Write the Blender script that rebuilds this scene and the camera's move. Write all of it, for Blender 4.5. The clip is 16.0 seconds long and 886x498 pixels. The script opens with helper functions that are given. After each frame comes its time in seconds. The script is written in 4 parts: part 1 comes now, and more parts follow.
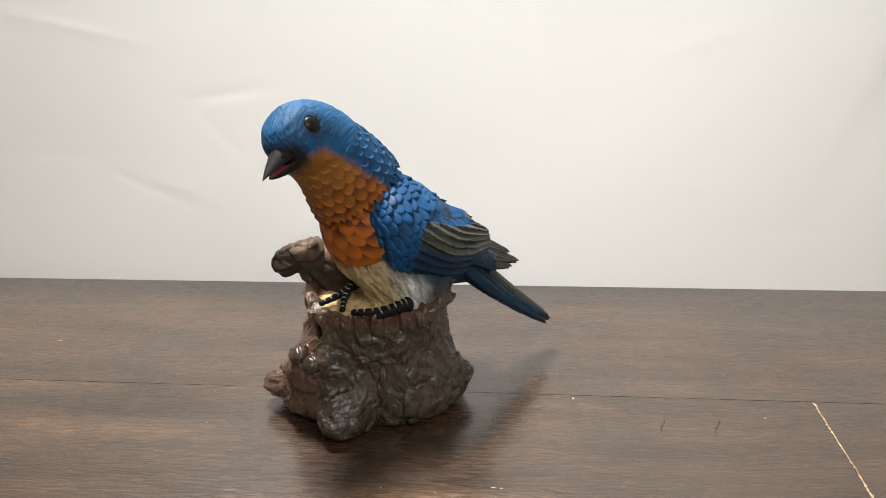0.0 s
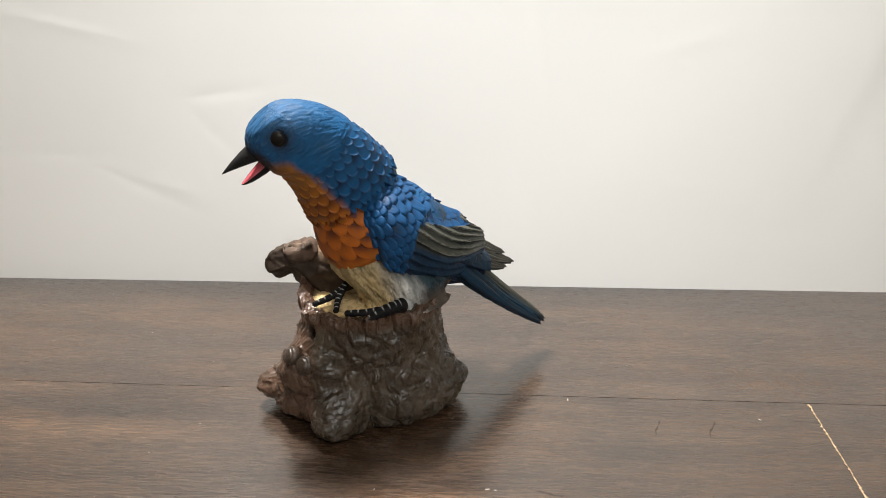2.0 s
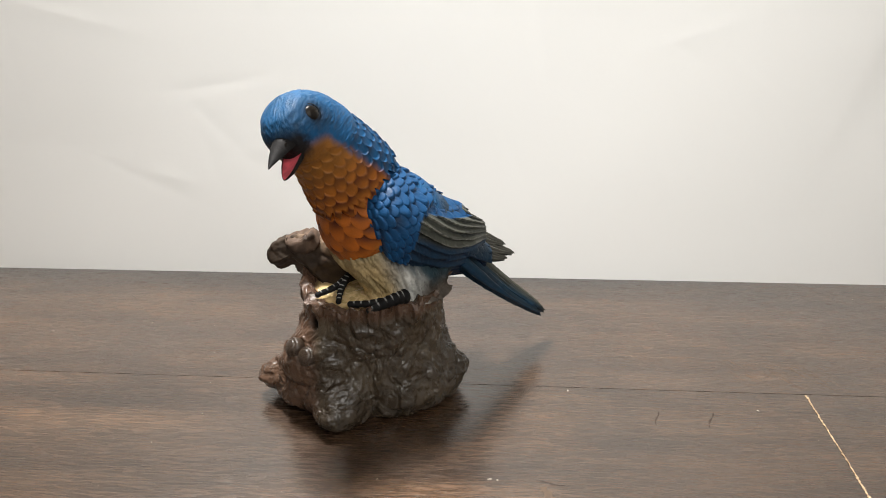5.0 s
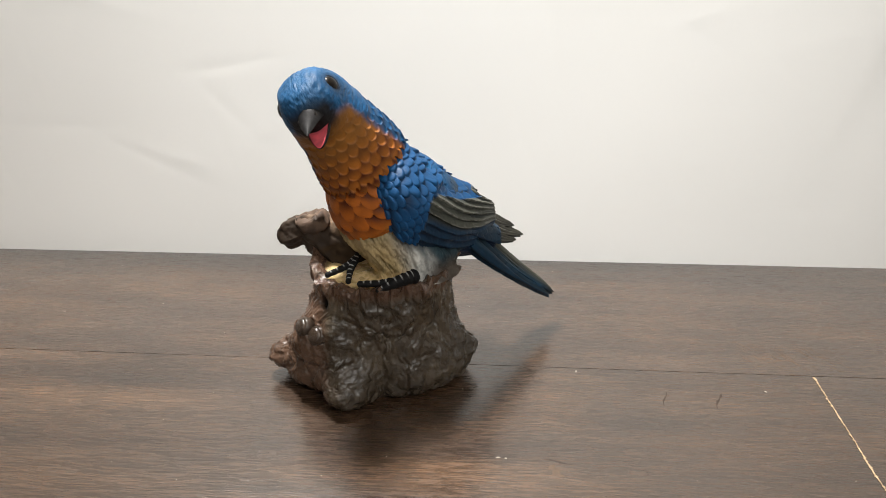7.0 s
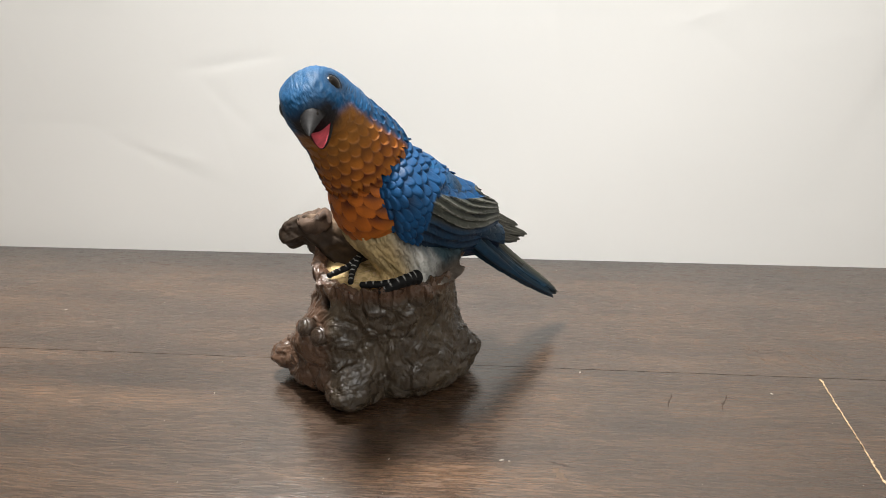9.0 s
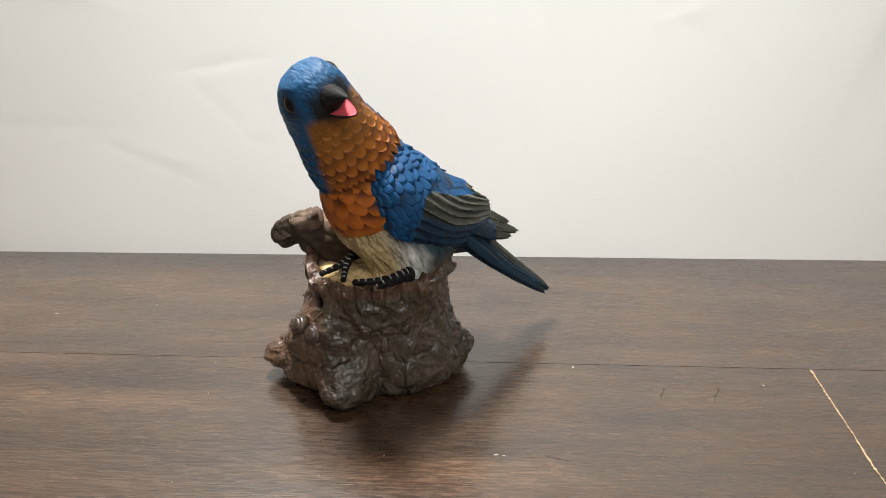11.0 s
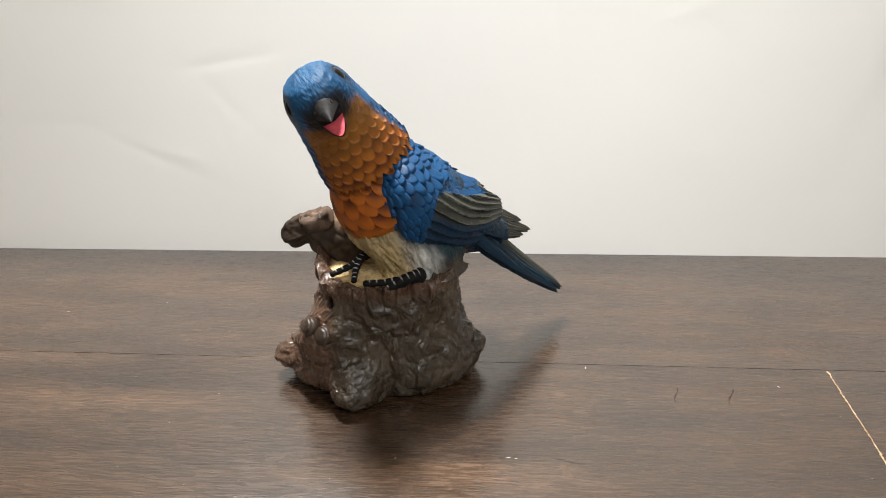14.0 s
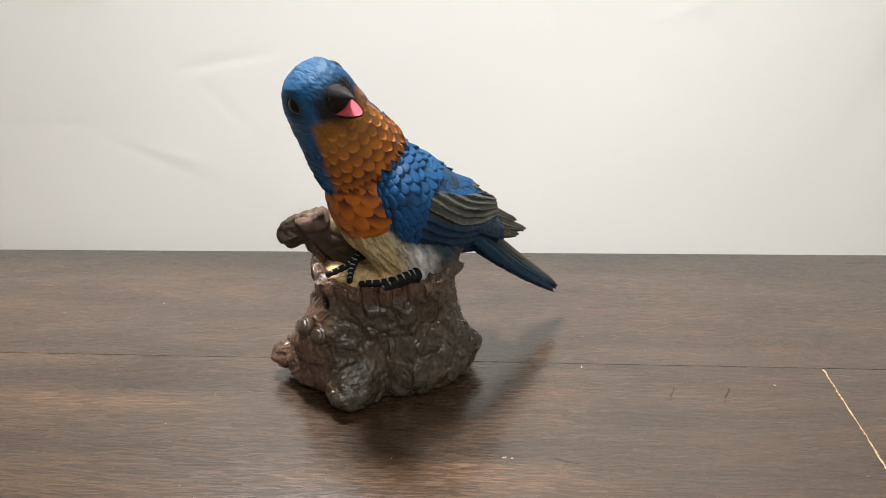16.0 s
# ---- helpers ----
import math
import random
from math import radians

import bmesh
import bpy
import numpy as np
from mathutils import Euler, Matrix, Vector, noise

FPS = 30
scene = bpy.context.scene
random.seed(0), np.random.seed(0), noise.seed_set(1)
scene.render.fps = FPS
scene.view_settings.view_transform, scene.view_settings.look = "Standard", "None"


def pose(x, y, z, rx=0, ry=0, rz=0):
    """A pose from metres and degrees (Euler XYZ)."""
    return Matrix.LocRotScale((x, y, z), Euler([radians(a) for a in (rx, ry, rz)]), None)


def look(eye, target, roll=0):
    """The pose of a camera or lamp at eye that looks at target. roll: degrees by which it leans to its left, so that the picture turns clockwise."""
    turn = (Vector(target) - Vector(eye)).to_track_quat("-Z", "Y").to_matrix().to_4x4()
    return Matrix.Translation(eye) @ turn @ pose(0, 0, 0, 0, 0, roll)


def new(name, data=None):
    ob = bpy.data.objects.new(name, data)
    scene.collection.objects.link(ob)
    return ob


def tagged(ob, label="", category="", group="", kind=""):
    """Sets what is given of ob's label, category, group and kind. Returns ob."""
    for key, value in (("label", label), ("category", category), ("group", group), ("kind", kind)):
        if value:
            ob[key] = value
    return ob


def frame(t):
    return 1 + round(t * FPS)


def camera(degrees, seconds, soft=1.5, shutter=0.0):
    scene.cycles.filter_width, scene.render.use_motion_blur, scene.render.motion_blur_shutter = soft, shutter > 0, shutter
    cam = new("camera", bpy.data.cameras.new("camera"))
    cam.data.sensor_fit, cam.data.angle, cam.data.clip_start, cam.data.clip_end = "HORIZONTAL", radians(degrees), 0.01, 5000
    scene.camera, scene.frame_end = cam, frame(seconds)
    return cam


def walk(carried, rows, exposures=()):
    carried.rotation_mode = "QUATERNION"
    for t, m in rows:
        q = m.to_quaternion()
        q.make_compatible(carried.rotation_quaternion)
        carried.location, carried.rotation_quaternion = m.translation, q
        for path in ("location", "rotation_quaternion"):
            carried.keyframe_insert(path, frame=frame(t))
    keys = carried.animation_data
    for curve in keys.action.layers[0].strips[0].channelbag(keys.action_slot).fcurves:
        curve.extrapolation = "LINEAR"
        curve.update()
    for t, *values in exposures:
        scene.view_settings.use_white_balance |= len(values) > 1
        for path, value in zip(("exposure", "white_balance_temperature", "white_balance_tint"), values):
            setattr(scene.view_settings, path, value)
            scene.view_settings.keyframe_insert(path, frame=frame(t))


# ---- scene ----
cam = camera(60.1, 16.0, soft=0.85)
PATH = [
    (0, (-0.17867, -0.40753, 0.26310), (-0.36430, 1.43535, -0.49145), -1.541),
    (0.5, (-0.17822, -0.40500, 0.26075), (-0.35544, 1.43707, -0.49779), -1.818),
    (1, (-0.17583, -0.40266, 0.26097), (-0.36813, 1.43515, -0.50418), -1.653),
    (1.5, (-0.17516, -0.40487, 0.26059), (-0.35623, 1.43838, -0.49418), -1.407),
    (2, (-0.17758, -0.40551, 0.26291), (-0.35421, 1.43780, -0.49274), -1.358),
    (2.5, (-0.17982, -0.40663, 0.26309), (-0.35549, 1.43738, -0.49107), -1.181),
    (3, (-0.18063, -0.40723, 0.26230), (-0.34796, 1.43384, -0.50088), -0.965),
    (3.5, (-0.18196, -0.40656, 0.26439), (-0.34508, 1.43176, -0.50630), -0.937),
    (6, (-0.18381, -0.41019, 0.26213), (-0.33827, 1.42020, -0.52897), -0.905),
    (6.5, (-0.18445, -0.41207, 0.26109), (-0.34711, 1.41213, -0.54254), -0.851),
    (7, (-0.18416, -0.41040, 0.26101), (-0.35818, 1.41082, -0.54701), -0.984),
    (7.5, (-0.18269, -0.40878, 0.25908), (-0.36636, 1.41135, -0.54923), -1.189),
    (8, (-0.18244, -0.40660, 0.25950), (-0.36904, 1.41190, -0.55184), -1.198),
    (8.5, (-0.18466, -0.40498, 0.26277), (-0.36989, 1.40878, -0.55938), -1.043),
    (11, (-0.18533, -0.40828, 0.25964), (-0.34246, 1.41194, -0.55406), -1.450),
    (11.5, (-0.18083, -0.40282, 0.25963), (-0.34137, 1.41283, -0.56356), -1.757),
    (12, (-0.17931, -0.40023, 0.25707), (-0.35655, 1.40804, -0.57884), -1.917),
    (12.5, (-0.18198, -0.39632, 0.26109), (-0.38159, 1.41159, -0.57056), -1.891),
    (13, (-0.18275, -0.39795, 0.26358), (-0.36395, 1.40740, -0.57779), -1.703),
    (13.5, (-0.18526, -0.40167, 0.26251), (-0.35670, 1.40693, -0.57391), -1.751),
    (14, (-0.18649, -0.40197, 0.26382), (-0.36931, 1.40419, -0.57545), -1.846),
    (14.5, (-0.18625, -0.40305, 0.26117), (-0.36725, 1.40292, -0.57890), -1.604),
    (15, (-0.18571, -0.40028, 0.26457), (-0.36324, 1.41076, -0.56525), -1.242),
    (15.5, (-0.18669, -0.40066, 0.26529), (-0.36311, 1.40490, -0.57664), -1.552),
    (16, (-0.18446, -0.40163, 0.26432), (-0.36516, 1.40352, -0.57757), -2.058),
]
walk(cam, [(t, look(eye, target, roll)) for t, eye, target, roll in PATH])

# ---- light ----
world = bpy.data.worlds.new("world")
scene.world = world
world.use_nodes = True
world.node_tree.nodes["Background"].inputs[0].default_value = (1.0, 0.96, 0.9, 1)
world.node_tree.nodes["Background"].inputs[1].default_value = 0.3


def area_lamp(name, m, size, watts, colour):
    data = bpy.data.lights.new(name, "AREA")
    data.shape, data.size, data.energy, data.color = "DISK", size, watts, colour
    ob = new(name, data)
    ob.matrix_world = m
    return ob


# a bulb hanging above and a little behind the figurine, an added low backlight behind the sheet, an added wide fill at
# the viewer's back
area_lamp("ceiling_lamp", look((-0.42, 0.205, 0.95), (-0.22, 0.0, 0)), 0.16, 20.8, (1.0, 0.97, 0.93))
# added backlight: kept small and near so the sheet dims towards its corners
back_light = area_lamp("sheet_backlight", look((-0.19, 0.62, 0.26), (-0.20, 0, 0.20)), 0.36, 3.2, (0.985, 1.0, 1.0))
back_light.data.shape, back_light.data.size_y = "RECTANGLE", 0.42
# added fill with no window behind it, brightens the stump and breast
fill_light = area_lamp("side_fill", look((0.30, -1.28, 1.15), (-0.25, 0, 0.1)), 0.9, 18.5, (1.0, 0.985, 0.96))
fill_light.data.shape, fill_light.data.size_y = "RECTANGLE", 0.9
scene.view_settings.exposure = 0.0


# ---- materials ----
def material(name, rough=0.5, metal=0.0, spec=0.5):
    m = bpy.data.materials.new(name)
    m.use_nodes = True
    n, l = m.node_tree.nodes, m.node_tree.links
    b = n["Principled BSDF"]
    b.inputs["Roughness"].default_value = rough
    b.inputs["Metallic"].default_value = metal
    b.inputs["Specular IOR Level"].default_value = spec
    return m, n, l, b


def ramp(n, stops):
    r = n.new("ShaderNodeValToRGB")
    while len(r.color_ramp.elements) < len(stops):
        r.color_ramp.elements.new(0.5)
    for e, (p, c) in zip(r.color_ramp.elements, stops):
        e.position, e.color = p, (*c, 1)
    return r


def noise_node(n, l, vector, scale, detail=4, rough=0.55):
    t = n.new("ShaderNodeTexNoise")
    t.inputs["Scale"].default_value, t.inputs["Detail"].default_value, t.inputs["Roughness"].default_value = scale, detail, rough
    l.new(vector, t.inputs["Vector"])
    return t


def mapped(n, l, vector, scale, place=(0, 0, 0)):
    t = n.new("ShaderNodeMapping")
    t.inputs["Scale"].default_value, t.inputs["Location"].default_value = scale, place
    l.new(vector, t.inputs["Vector"])
    return t.outputs[0]


def bump(n, l, b, height, strength, distance, before=None):
    t = n.new("ShaderNodeBump")
    t.inputs["Strength"].default_value, t.inputs["Distance"].default_value = strength, distance
    l.new(height, t.inputs["Height"])
    if before:
        l.new(before, t.inputs["Normal"])
    l.new(t.outputs[0], b.inputs["Normal"])
    return t.outputs[0]


def mix(n, l, kind, fac, a, b):
    t = n.new("ShaderNodeMix")
    t.data_type, t.blend_type = "RGBA", kind
    for socket, value in ((t.inputs[0], fac), (t.inputs[6], a), (t.inputs[7], b)):
        if isinstance(value, (int, float)):
            socket.default_value = value
        elif isinstance(value, tuple):
            socket.default_value = (*value, 1)
        else:
            l.new(value, socket)
    return t.outputs[2]


def painted(name, rough, spec, barb, barb_depth, lump, lump_depth, spread=0.35):
    """Hand-painted cast resin: the paint colour lies on the mesh, with brush streaks and fine relief over it."""
    m, n, l, b = material(name, rough, 0.0, spec)
    paint = n.new("ShaderNodeVertexColor")
    paint.layer_name = "paint"
    uv = n.new("ShaderNodeUVMap").outputs[0]
    co = n.new("ShaderNodeTexCoord").outputs["Object"]
    streak = noise_node(n, l, mapped(n, l, uv, barb), 1.0, 3)
    blot = noise_node(n, l, co, 130, 4)
    light = ramp(n, [(0.3, (1 - spread,) * 3), (0.7, (1 + spread,) * 3)])
    l.new(blot.outputs["Fac"], light.inputs[0])
    tone = mix(n, l, "MULTIPLY", 1.0, paint.outputs[0], light.outputs[0])
    dry = ramp(n, [(0.55, (0, 0, 0)), (0.85, (0.3, 0.3, 0.3))])
    l.new(streak.outputs["Fac"], dry.inputs[0])
    pale = mix(n, l, "SCREEN", 0.14, tone, (0.25, 0.25, 0.25))
    tone = mix(n, l, "MIX", dry.outputs[0], tone, pale)
    l.new(tone, b.inputs["Base Color"])
    rr = ramp(n, [(0.3, (rough - 0.1,) * 3), (0.7, (rough + 0.12,) * 3)])
    l.new(blot.outputs["Fac"], rr.inputs[0])
    l.new(rr.outputs[0], b.inputs["Roughness"])
    first = bump(n, l, b, streak.outputs["Fac"], 0.6, barb_depth)
    rough_relief = noise_node(n, l, co, lump, 5, 0.6)
    bump(n, l, b, rough_relief.outputs["Fac"], 0.5, lump_depth, first)
    return m


FEATHER = painted("painted_feathers", 0.56, 0.24, (1900, 260, 1), 0.00022, 420, 0.00035, 0.24)
BARK = painted("painted_bark", 0.26, 0.56, (500, 300, 1), 0.0005, 300, 0.0012, 0.26)
HORN = painted("painted_horn", 0.64, 0.18, (900, 300, 1), 0.0002, 500, 0.0002, 0.3)


def gloss_black():
    m, n, l, b = material("glossy_black_eye", 0.32, 0.0, 0.2)
    co = n.new("ShaderNodeTexCoord").outputs["Object"]
    t = noise_node(n, l, co, 300, 3)
    r = ramp(n, [(0.3, (0.006, 0.005, 0.004)), (0.8, (0.012, 0.009, 0.007))])
    l.new(t.outputs["Fac"], r.inputs[0])
    l.new(r.outputs[0], b.inputs["Base Color"])
    return m


EYE_BLACK = gloss_black()


def wood():
    m, n, l, b = material("dark_wood_laminate", 0.3, 0.0, 0.6)
    co = n.new("ShaderNodeTexCoord").outputs["Object"]
    info = n.new("ShaderNodeObjectInfo")
    shift = n.new("ShaderNodeVectorMath")
    shift.operation = "MULTIPLY_ADD"
    l.new(info.outputs["Random"], shift.inputs[0])
    shift.inputs[1].default_value = (3.1, 7.7, 1.3)
    l.new(co, shift.inputs[2])
    v = shift.outputs[0]
    warp = noise_node(n, l, mapped(n, l, v, (9, 14, 5)), 1.0, 4)
    bent = n.new("ShaderNodeVectorMath")
    bent.operation = "MULTIPLY_ADD"
    l.new(warp.outputs["Color"], bent.inputs[0])
    bent.inputs[1].default_value = (0.02, 0.012, 0.0)
    l.new(v, bent.inputs[2])
    w = bent.outputs[0]
    broad = noise_node(n, l, mapped(n, l, w, (4.5, 40, 1)), 1.0, 8, 0.62)
    fine = noise_node(n, l, mapped(n, l, w, (75, 1050, 1)), 1.0, 5, 0.7)
    pore = noise_node(n, l, mapped(n, l, w, (150, 1700, 1)), 1.0, 2)
    patch = noise_node(n, l, mapped(n, l, v, (7, 11, 1)), 1.0, 3)
    base = ramp(n, [(0.26, (0.021, 0.0105, 0.0052)), (0.42, (0.046, 0.0240, 0.0120)), (0.57, (0.073, 0.0405, 0.0215)), (0.74, (0.118, 0.066, 0.035))])
    l.new(broad.outputs["Fac"], base.inputs[0])
    line = ramp(n, [(0.36, (0.48, 0.46, 0.44)), (0.52, (0.97, 0.97, 0.97)), (0.66, (1.36, 1.32, 1.27))])
    l.new(fine.outputs["Fac"], line.inputs[0])
    tone = mix(n, l, "MULTIPLY", 1.0, base.outputs[0], line.outputs[0])
    grey = ramp(n, [(0.42, (0, 0, 0)), (0.7, (0.5, 0.5, 0.5))])
    l.new(patch.outputs["Fac"], grey.inputs[0])
    tone = mix(n, l, "MIX", grey.outputs[0], tone, (0.050, 0.034, 0.0255))
    # darker heartwood clouds and warm streaks
    cloud = noise_node(n, l, mapped(n, l, w, (11, 30, 1), (3.3, 1.7, 0)), 1.0, 8, 0.68)
    dim = ramp(n, [(0.32, (0.62, 0.63, 0.65)), (0.5, (1.0, 1.0, 1.0)), (0.68, (1.26, 1.20, 1.10))])
    l.new(cloud.outputs["Fac"], dim.inputs[0])
    tone = mix(n, l, "MULTIPLY", 1.0, tone, dim.outputs[0])
    worn = ramp(n, [(0.72, (0, 0, 0)), (0.8, (0.4, 0.4, 0.4))])
    l.new(pore.outputs["Fac"], worn.inputs[0])
    tone = mix(n, l, "MIX", worn.outputs[0], tone, (0.22, 0.17, 0.13))
    l.new(tone, b.inputs["Base Color"])
    rr = ramp(n, [(0.3, (0.16,) * 3), (0.7, (0.36,) * 3)])
    l.new(fine.outputs["Fac"], rr.inputs[0])
    l.new(rr.outputs[0], b.inputs["Roughness"])
    b.inputs["Coat Weight"].default_value, b.inputs["Coat Roughness"].default_value = 1.0, 0.21
    b.inputs["Coat IOR"].default_value = 1.68
    first = bump(n, l, b, fine.outputs["Fac"], 0.5, 0.00025)
    bump(n, l, b, pore.outputs["Fac"], 0.4, 0.0002, first)
    return m


def plain(name, colour, rough, scale, spread, relief=0.0, stretch=(1, 1, 1)):
    m, n, l, b = material(name, rough)
    co = n.new("ShaderNodeTexCoord").outputs["Object"]
    t = noise_node(n, l, mapped(n, l, co, stretch), scale, 5, 0.6)
    r = ramp(n, [(0.3, tuple(c * (1 - spread) for c in colour)), (0.7, tuple(min(1, c * (1 + spread)) for c in colour))])
    l.new(t.outputs["Fac"], r.inputs[0])
    l.new(r.outputs[0], b.inputs["Base Color"])
    if relief:
        bump(n, l, b, t.outputs["Fac"], 0.5, relief)
    return m


WOOD = wood()
PAPER = plain("white_paper", (0.80, 0.79, 0.765), 0.75, 9, 0.012, 0.002)


def let_light_through(m, share):
    n, l = m.node_tree.nodes, m.node_tree.links
    b, out = n["Principled BSDF"], n["Material Output"]
    t, x = n.new("ShaderNodeBsdfTranslucent"), n.new("ShaderNodeMixShader")
    t.inputs[0].default_value = (0.82, 0.81, 0.78, 1)
    x.inputs[0].default_value = share
    l.new(b.outputs[0], x.inputs[1])
    l.new(t.outputs[0], x.inputs[2])
    l.new(x.outputs[0], out.inputs[0])


let_light_through(PAPER, 0.5)
RAW_CHIP = plain("raw_fibre_chips", (0.46, 0.34, 0.21), 0.9, 500, 0.5, 0.0005)
DUST = plain("pale_dust", (0.5, 0.47, 0.42), 0.9, 300, 0.2)
SCRATCH = plain("pale_scratch", (0.105, 0.066, 0.040), 0.5, 200, 0.4)
GREY_WALL = plain("grey_wall_paint", (0.26, 0.25, 0.24), 0.8, 3, 0.03, 0.001)
GOUGE = plain("dark_gouge", (0.030, 0.017, 0.010), 0.55, 260, 0.4)
WALL = plain("white_wall_paint", (0.72, 0.70, 0.66), 0.8, 3, 0.03, 0.001)


# ---- mesh helpers ----
def hash01(i, j, k=0):
    h = np.sin(np.asarray(i) * 127.1 + np.asarray(j) * 311.7 + k * 74.7 + 0.5) * 43758.5453
    return h - np.floor(h)


def lattice(p, seed=0):
    """Smooth value noise in -1..1 at the points p (..., 3)."""
    f = np.floor(p)
    t = p - f
    t = t * t * (3 - 2 * t)
    out = 0
    for dx in (0, 1):
        for dy in (0, 1):
            for dz in (0, 1):
                h = np.sin((f[..., 0] + dx) * 127.1 + (f[..., 1] + dy) * 311.7 + (f[..., 2] + dz) * 74.7 + seed * 19.19) * 43758.5453
                h = h - np.floor(h)
                wt = (t[..., 0] if dx else 1 - t[..., 0]) * (t[..., 1] if dy else 1 - t[..., 1]) * (t[..., 2] if dz else 1 - t[..., 2])
                out = out + h * wt
    return out * 2 - 1


def fractal(p, scale, octaves=4, seed=0, ridge=False):
    total, amp = 0, 1.0
    for o in range(octaves):
        v = lattice(p * scale * 2 ** o + 13.7 * o, seed + o)
        total = total + amp * ((1 - 2 * np.abs(v)) if ridge else v)
        amp *= 0.5
    return total


def clumps(p, seed=0):
    """Distance to the nearest of a scattered set of points, one in each unit cell."""
    base, best = np.floor(p), np.full(p.shape[:-1], 9.0)
    for dx in (-1, 0, 1):
        for dy in (-1, 0, 1):
            for dz in (-1, 0, 1):
                cell = base + np.array((dx, dy, dz))
                far = 0
                for k in range(3):
                    h = np.sin(cell[..., 0] * 127.1 + cell[..., 1] * 311.7 + cell[..., 2] * 74.7 + (seed + 31 * k) * 19.19) * 43758.5453
                    far = far + (cell[..., k] + h - np.floor(h) - p[..., k]) ** 2
                best = np.minimum(best, far)
    return np.sqrt(best)


def smooth(x, a, b):
    t = np.clip((x - a) / (b - a), 0, 1)
    return t * t * (3 - 2 * t)


def scales(s, c, count=None, seed=0, depth=0.5, jitter=0.16, dome=0.55, soft=0.30):
    """Overlapping rounded feathers in staggered rows: s counts rows towards the tips, c counts feathers across.
    Returns relief in 0..1 and a random number for each feather."""
    done = np.zeros(s.shape, bool)
    relief, chance = np.zeros(s.shape), np.zeros(s.shape)
    low = np.floor(s)
    for k in (-1, 0, 1):
        row = low + k
        cc = c + 0.5 * np.mod(row, 2)
        col = np.floor(cc)
        d = cc - col - 0.5
        if count:
            col = np.mod(col, count)
        tip = row + 1 + (hash01(row, col, seed) - 0.5) * jitter * 2 - depth * 1.15 * (1 - np.sqrt(np.maximum(0, 1 - (1.96 * d) ** 2)))
        here = (s < tip) & ~done
        back = tip - s
        h = (1 - 0.50 * back) * (1 - dome + dome * np.sqrt(np.maximum(0, 1 - 0.94 * (2 * d) ** 2))) * (0.50 + 0.50 * np.sqrt(smooth(back, -0.03, soft)))
        h = h + 0.22 * hash01(row, col, seed + 5)
        relief = np.where(here, h, relief)
        chance = np.where(here, hash01(row, col, seed + 9), chance)
        done |= here
    return relief, chance


def normals(p, wrap):
    if wrap:
        dv = np.roll(p, -1, 1) - np.roll(p, 1, 1)
    else:
        dv = np.gradient(p, axis=1)
    n = np.cross(np.gradient(p, axis=0), dv)
    return n / np.maximum(np.linalg.norm(n, axis=2, keepdims=True), 1e-12)


def grid_mesh(name, p, colour, uv, wrap=False, flip=False):
    """A mesh on a grid of points (rows, columns, 3), with its paint colour and a UV map in metres."""
    rows, cols = p.shape[:2]
    index = np.arange(rows * cols).reshape(rows, cols)
    right = np.roll(index, -1, 1) if wrap else index[:, 1:]
    left = index if wrap else index[:, :-1]
    quads = np.stack((left[:-1], right[:-1], right[1:], left[1:]), -1).reshape(-1, 4)
    if flip:
        quads = quads[:, ::-1]
    mesh = bpy.data.meshes.new(name)
    mesh.from_pydata(p.reshape(-1, 3).tolist(), [], quads.tolist())
    rgba = np.ones((rows * cols, 4))
    rgba[:, :3] = np.clip(colour.reshape(-1, 3), 0, 1)
    mesh.color_attributes.new("paint", "FLOAT_COLOR", "POINT").data.foreach_set("color", rgba.ravel())
    flat = uv.reshape(-1, 2)[quads.ravel()]
    mesh.uv_layers.new(name="UVMap").data.foreach_set("uv", flat.ravel())
    mesh.polygons.foreach_set("use_smooth", np.ones(len(quads), bool))
    mesh.update()
    return mesh


def joined(name, meshes):
    bm = bmesh.new()
    for m in meshes:
        bm.from_mesh(m)
    out = bpy.data.meshes.new(name)
    bm.to_mesh(out)
    bm.free()
    return out


def part(name, mesh, mat, parent, label=""):
    if isinstance(mesh, bmesh.types.BMesh):
        data = bpy.data.meshes.new(name)
        mesh.to_mesh(data)
        mesh.free()
        mesh = data
    mesh.materials.append(mat)
    ob = new(name, mesh)
    ob.parent = parent
    return tagged(ob, label)


def lerp(x, xs, ys):
    """Smooth curve through (xs, ys)."""
    xs, ys, x = np.asarray(xs, float), np.asarray(ys, float), np.asarray(x, float)
    slope = np.gradient(ys, xs, axis=0)
    i = np.clip(np.searchsorted(xs, x) - 1, 0, len(xs) - 2)
    h = xs[i + 1] - xs[i]
    t = np.clip((x - xs[i]) / h, 0, 1)
    if ys.ndim > 1:
        t, h = t[..., None], h[..., None]
    return (ys[i] * (2 * t ** 3 - 3 * t ** 2 + 1) + slope[i] * h * (t ** 3 - 2 * t ** 2 + t)
            + ys[i + 1] * (3 * t ** 2 - 2 * t ** 3) + slope[i + 1] * h * (t ** 3 - t ** 2))


def blend(a, b, f):
    return np.asarray(a) * (1 - f[..., None]) + np.asarray(b) * f[..., None]


